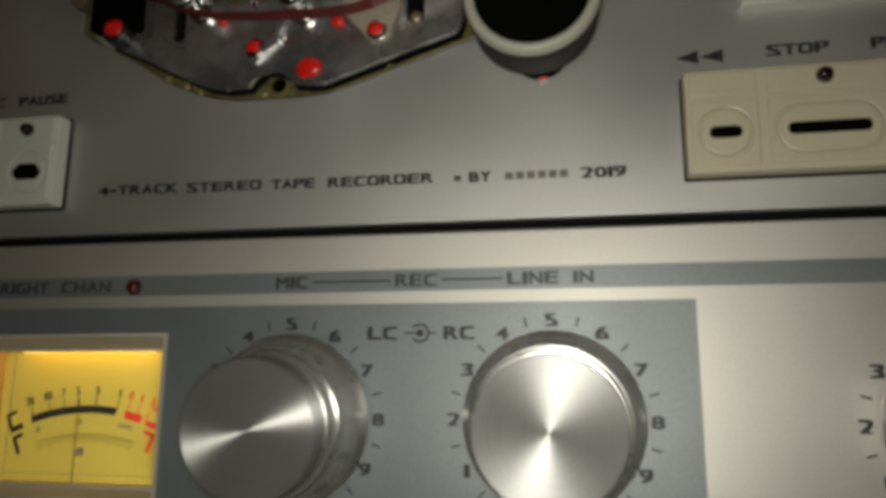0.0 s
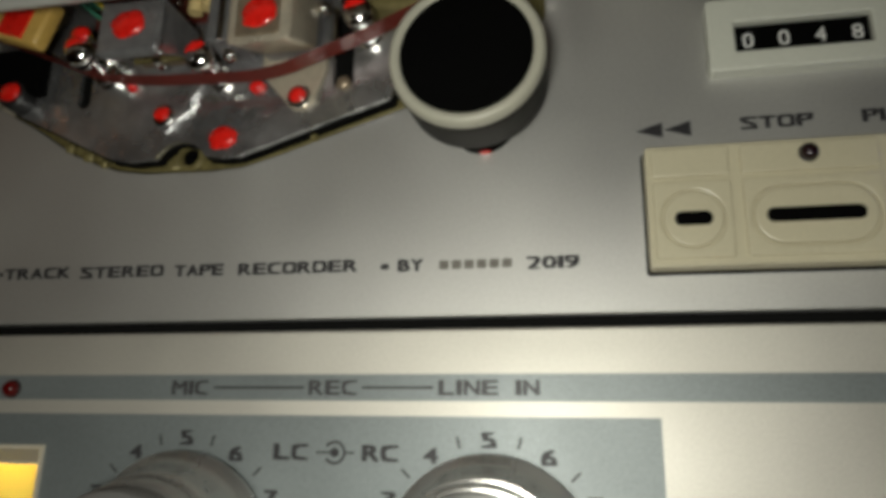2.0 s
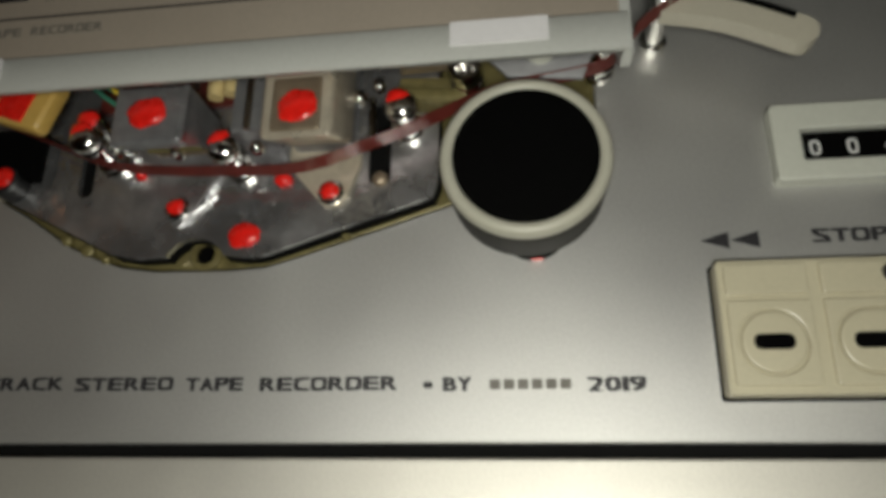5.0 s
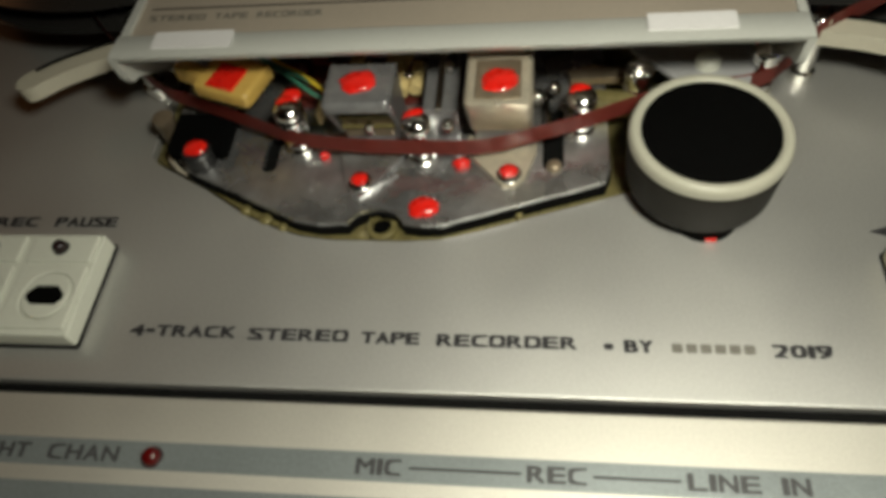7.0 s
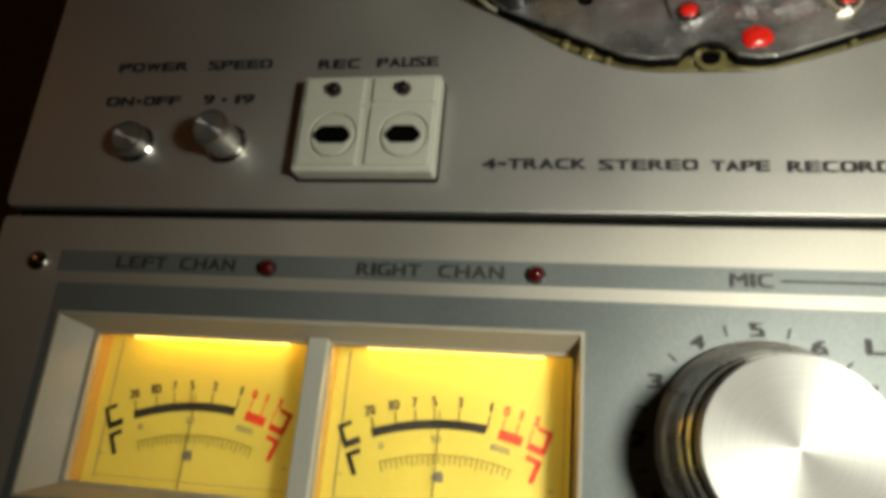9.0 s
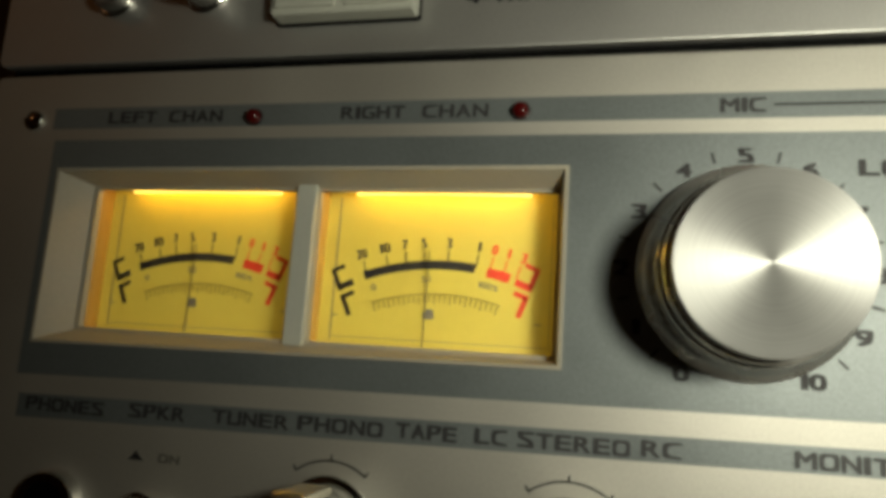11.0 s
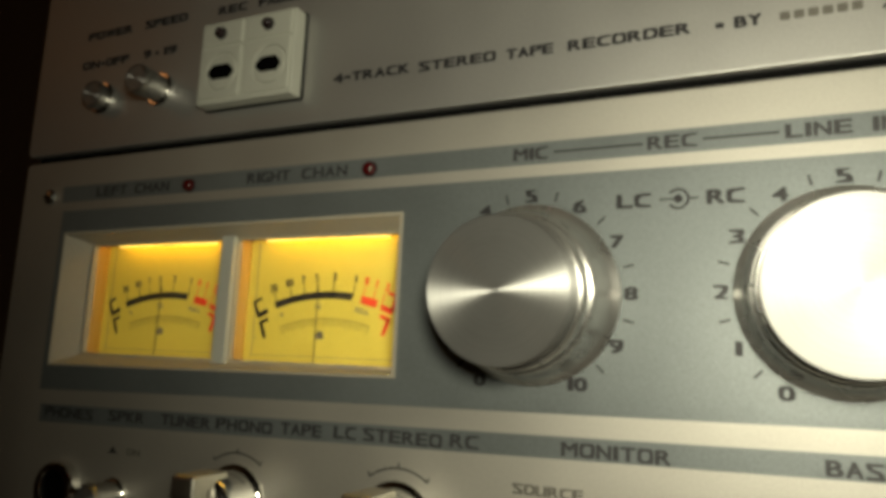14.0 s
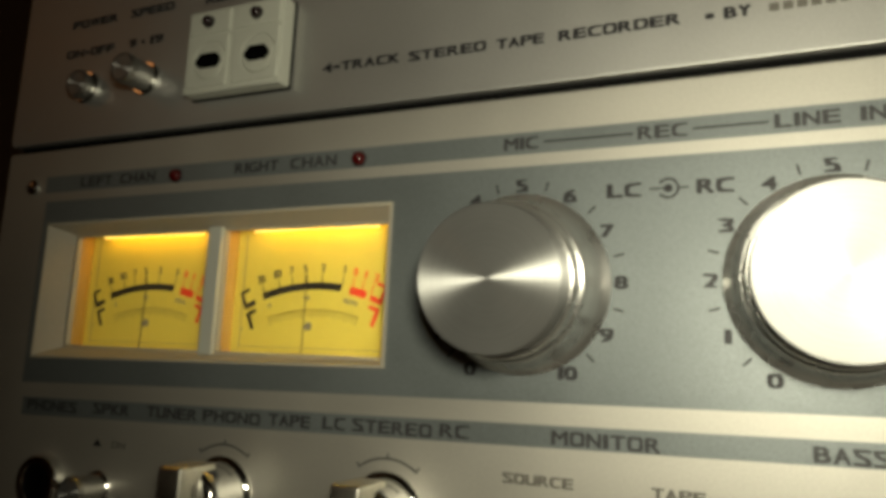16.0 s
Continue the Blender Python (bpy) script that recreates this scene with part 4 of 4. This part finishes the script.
for i, (mat, dx, label) in enumerate(((WIRE_G, 0.0, "green insulated wire"), (WIRE_Y, 0.0045, "yellow insulated wire"), (WIRE_G, 0.0016, "green insulated wire"))):
    part("wire", sweep(smooth_line([(-0.047 + dx, -0.0130, 0.2985), (-0.0410 + dx, -0.0150, 0.2915 - 0.0006 * i), (-0.0310 + dx, -0.0155, 0.2835 + 0.0004 * i),
                                    (-0.0215 + dx * 0.6, -0.0140, 0.2765 + 0.0016 * i), (-0.0150 + dx * 0.5, -0.0090, 0.2770)]), 0.0007, 0.0007, 8), mat, rec, label, smooth=60)


for i in range(9):
    x = -0.0280 + 0.0062 * i
    bm = bmesh.new()
    bmesh.ops.create_icosphere(bm, subdivisions=2, radius=0.0009 + 0.0002 * (i % 3))
    part("solder_joint", bm, CHROME, rec, "bright solder joint", (x, -0.0066, 0.2862 + 0.0022 * (i % 2)), 80)
for x, z, r in ((-0.0400, 0.2425, 0.0017), (-0.0330, 0.2392, 0.0020), (-0.0270, 0.2362, 0.0014), (0.0420, 0.2402, 0.0012)):
    part("chassis_rivet", lathe([(r, -0.0012), (r, 0.0004), (r * 0.6, 0.0010), (0, 0.0010)], 20), BRASS, rec, "brass rivet on the chassis", (x, 0, z), 50)


# ---- pinch roller with its cap ----
RX, RZ = 0.0909, 0.2502
roller = part("pinch_roller", lathe([(0.0170, 0.0040), (0.0188, 0.0048), (0.0196, 0.0066), (0.0203, 0.0180), (0.0205, 0.0205), (0.0203, 0.0212)], 96), RUBBER, rec, "dark rubber pinch roller with a white-rimmed cap", (RX, 0, RZ), 40)
part("stem", lathe([(0.0088, -0.004), (0.0088, 0.0045)], 48), FELT, roller, "black stem", (RX + 0.0012, 0, RZ - 0.0098), 40)
part("rim", lathe([(0.0204, 0.0208), (0.0205, 0.0222), (0.0200, 0.0238), (0.0190, 0.0244), (0.0176, 0.0240), (0.0172, 0.0232)], 96), WHITE_RING, roller, "off-white plastic rim", (RX, 0, RZ), 50)
part("cap", lathe([(0.0173, 0.0226), (0.0173, 0.0236), (0.0170, 0.0238), (0.0, 0.0238)], 96), FELT, roller, "matt black cap insert", (RX, 0, RZ), 40)
part("felt_tip", box(RX + 0.0005, RX + 0.0035, -0.0020, -0.0004, RZ - 0.0190, RZ - 0.0184, 0.0002), RED, roller, "small red tab under the roller")

# ---- head cover, raised ----
cover = part("head_cover", plate([(-0.0725, 0.2700), (0.1145, 0.2700), (0.1145, 0.3650), (-0.0725, 0.3650)], [], -0.0362, -0.0345), COVER_FACE, rec, "warm grey raised head cover with a printed face")
rim = bmesh.new()
prof = [(-0.0345, 0.2706), (-0.0368, 0.2672), (-0.0386, 0.2668), (-0.0390, 0.2690), (-0.0384, 0.2762), (-0.0374, 0.2776), (-0.0363, 0.2782)]
ends = [[rim.verts.new((x, y, z)) for y, z in prof] for x in (-0.0730, 0.1150)]
for a in range(len(prof) - 1):
    rim.faces.new((ends[0][a], ends[1][a], ends[1][a + 1], ends[0][a + 1]))
rim.faces.new(ends[0])
rim.faces.new(ends[1])
part("lower_rim", rim, COVER, cover, "rounded lower rim", smooth=50)
for x0, x1 in ((-0.0735, -0.0712), (0.1132, 0.1155)):
    side = bmesh.new()
    prof = [(-0.0375, 0.2670), (-0.0300, 0.2680), (-0.0276, 0.2692), (-0.0262, 0.2730), (-0.0020, 0.3060), (-0.0005, 0.3650), (-0.0362, 0.3650)]
    ends = [[side.verts.new((x, y, z)) for y, z in prof] for x in (x0, x1)]
    for a in range(len(prof)):
        b = (a + 1) % len(prof)
        side.faces.new((ends[0][a], ends[1][a], ends[1][b], ends[0][b]))
    side.faces.new(ends[0])
    side.faces.new(ends[1])
    part("side_wall", side, COVER, cover)
part("top_wall", box(-0.0725, 0.1145, -0.0362, -0.0005, 0.3640, 0.3665), COVER, cover)
part("sticker", plate(rounded(-0.0608, -0.0375, 0.2698, 0.2764, 0.0003, 2), [], -0.0394, -0.0388), STICKER, cover, "white paper sticker")
part("sticker", plate(rounded(0.0750, 0.0972, 0.2704, 0.2766, 0.0003, 2), [], -0.0394, -0.0388), STICKER, cover, "white paper sticker")
part("line_mark", stroke(-0.0680, 0.2905, 0.1090, 0.2905, 0.0007, -0.03635), INK, cover)
for body, x0, x1 in (("STEREO", -0.0675, -0.0500), ("TAPE", -0.0470, -0.0370), ("RECORDER", -0.0340, -0.0145)):
    word(body, x0, x1, 0.2862, 0.0024, INK_FADED, cover, -0.0364, heavy=0.6)
for i in range(6):
    part("badge_bar", plate(rounded(-0.0660 + 0.0165 * i, -0.0535 + 0.0165 * i, 0.2962, 0.3070, 0.001, 3), [], -0.0366, -0.0362), INK, cover, "dark raised badge shape")


# ---- tension levers ----
def lever(points, label):
    bm = bmesh.new()
    line = smooth_line(points, 8)
    n = len(line)
    top, bottom = [], []
    for i, p in enumerate(line):
        t = (line[min(i + 1, n - 1)] - line[max(i - 1, 0)]).normalized()
        side = Vector((-t.z, 0, t.x))
        u = i / (n - 1)
        w = 0.0040 * (math.sqrt(max(0.0, 1 - ((u - 0.84) / 0.16) ** 2)) if u > 0.84 else 1.0)
        w = max(w, 0.0004)
        top.append(p + side * w)
        bottom.append(p - side * w)
    outline = top + bottom[::-1]
    front = [bm.verts.new((p.x, -0.0215, p.z)) for p in outline]
    bm.faces.new(front)
    got = bmesh.ops.extrude_face_region(bm, geom=bm.faces[:])
    bmesh.ops.translate(bm, vec=(0, 0.0050, 0), verts=[v for v in got["geom"] if isinstance(v, bmesh.types.BMVert)])
    lv = part("tension_lever", bm, LEVER, rec, label)
    top_edge = [Vector((p.x, -0.0216, p.z)) + (q - p) * 0.80 for p, q in zip(line[2:-5], (a if a.z > b.z else b for a, b in list(zip(top, bottom))[2:-5]))]
    top_edge = [Vector((p.x, -0.0215, p.z)) for p in top_edge]
    part("groove", sweep(top_edge, 0.0010, 0.0004, 6), FELT, lv, "dark groove along the upper edge")
    root = line[0]
    part("pivot", lathe([(0.0036, -0.001), (0.0036, 0.0040), (0.0026, 0.0046), (0.0026, 0.0215), (0.0030, 0.0220), (0.0030, 0.0242), (0.0022, 0.0250), (0, 0.0252)], 32), CHROME, lv, "chrome pivot pin", (root.x, 0, root.z), 40)


lever([(0.1262, 0, 0.2925), (0.1400, 0, 0.2890), (0.1510, 0, 0.2840), (0.1610, 0, 0.2785)], "cream plastic tension lever, rounded tip")
lever([(-0.0840, 0, 0.2935), (-0.0950, 0, 0.2890), (-0.1060, 0, 0.2830), (-0.1160, 0, 0.2745)], "cream plastic tension lever, rounded tip")


# ---- reels and tape ----
def reel(x, z, pack, label):
    r = group_empty("tape_reel", label, "tape reel", (x, 0, z))
    for d in (0.0185, 0.0275):
        part("flange", lathe([(0.012, d), (0.0890, d), (0.0900, d + 0.0005), (0.0890, d + 0.0011), (0.012, d + 0.0011)], 96), REEL, r, "smoked plastic flange", (x, 0, z), 40)
    part("tape_pack", lathe([(0.028, 0.0198), (pack, 0.0198), (pack, 0.0262), (0.028, 0.0262)], 96), TAPE, r, "wound brown tape", (x, 0, z), 40)
    part("hub", lathe([(0.026, 0.0005), (0.026, 0.030), (0.010, 0.030), (0, 0.032)], 48), BLACK_PLASTIC, r, "black hub on the spindle", (x, 0, z), 40)


reel(-0.104, 0.3920, 0.055, "dark smoked plastic tape reel, thinly wound, on its spindle")
reel(0.140, 0.3920, 0.080, "dark smoked plastic tape reel, nearly full, on its spindle")


def ribbon(points, y0, y1):
    bm = bmesh.new()
    rows_ = [[bm.verts.new((p.x, y + p.y, p.z)) for y in (y0, y1)] for p in smooth_line(points, 8)]
    for a, b in zip(rows_, rows_[1:]):
        bm.faces.new((a[0], a[1], b[1], b[0]))
    bmesh.ops.solidify(bm, geom=bm.faces[:], thickness=0.00006)
    return bm


tape = group_empty("magnetic_tape", "brown magnetic tape running past the heads between the reels", "tape", (0, 0, 0.27))
part("run", ribbon([(-0.1500, -0.0101, 0.3620), (-0.0900, -0.0075, 0.2950), (-0.0720, -0.0015, 0.2800), (-0.0620, 0, 0.2760), (-0.0490, 0, 0.2705), (-0.0380, 0, 0.2655), (-0.0230, 0, 0.2592), (-0.0050, 0, 0.2562),
                    (0.0120, 0, 0.2553), (0.0270, 0, 0.2548), (0.0370, 0, 0.2562), (0.0480, 0, 0.2600), (0.0600, 0, 0.2642), (0.0720, 0, 0.2695), (0.0860, 0, 0.2750), (0.1090, 0, 0.2790),
                    (0.1180, -0.0030, 0.2835), (0.1270, -0.0095, 0.2895), (0.1950, -0.0101, 0.3330)], -0.0160, -0.0098), TAPE, tape, "glossy brown tape")
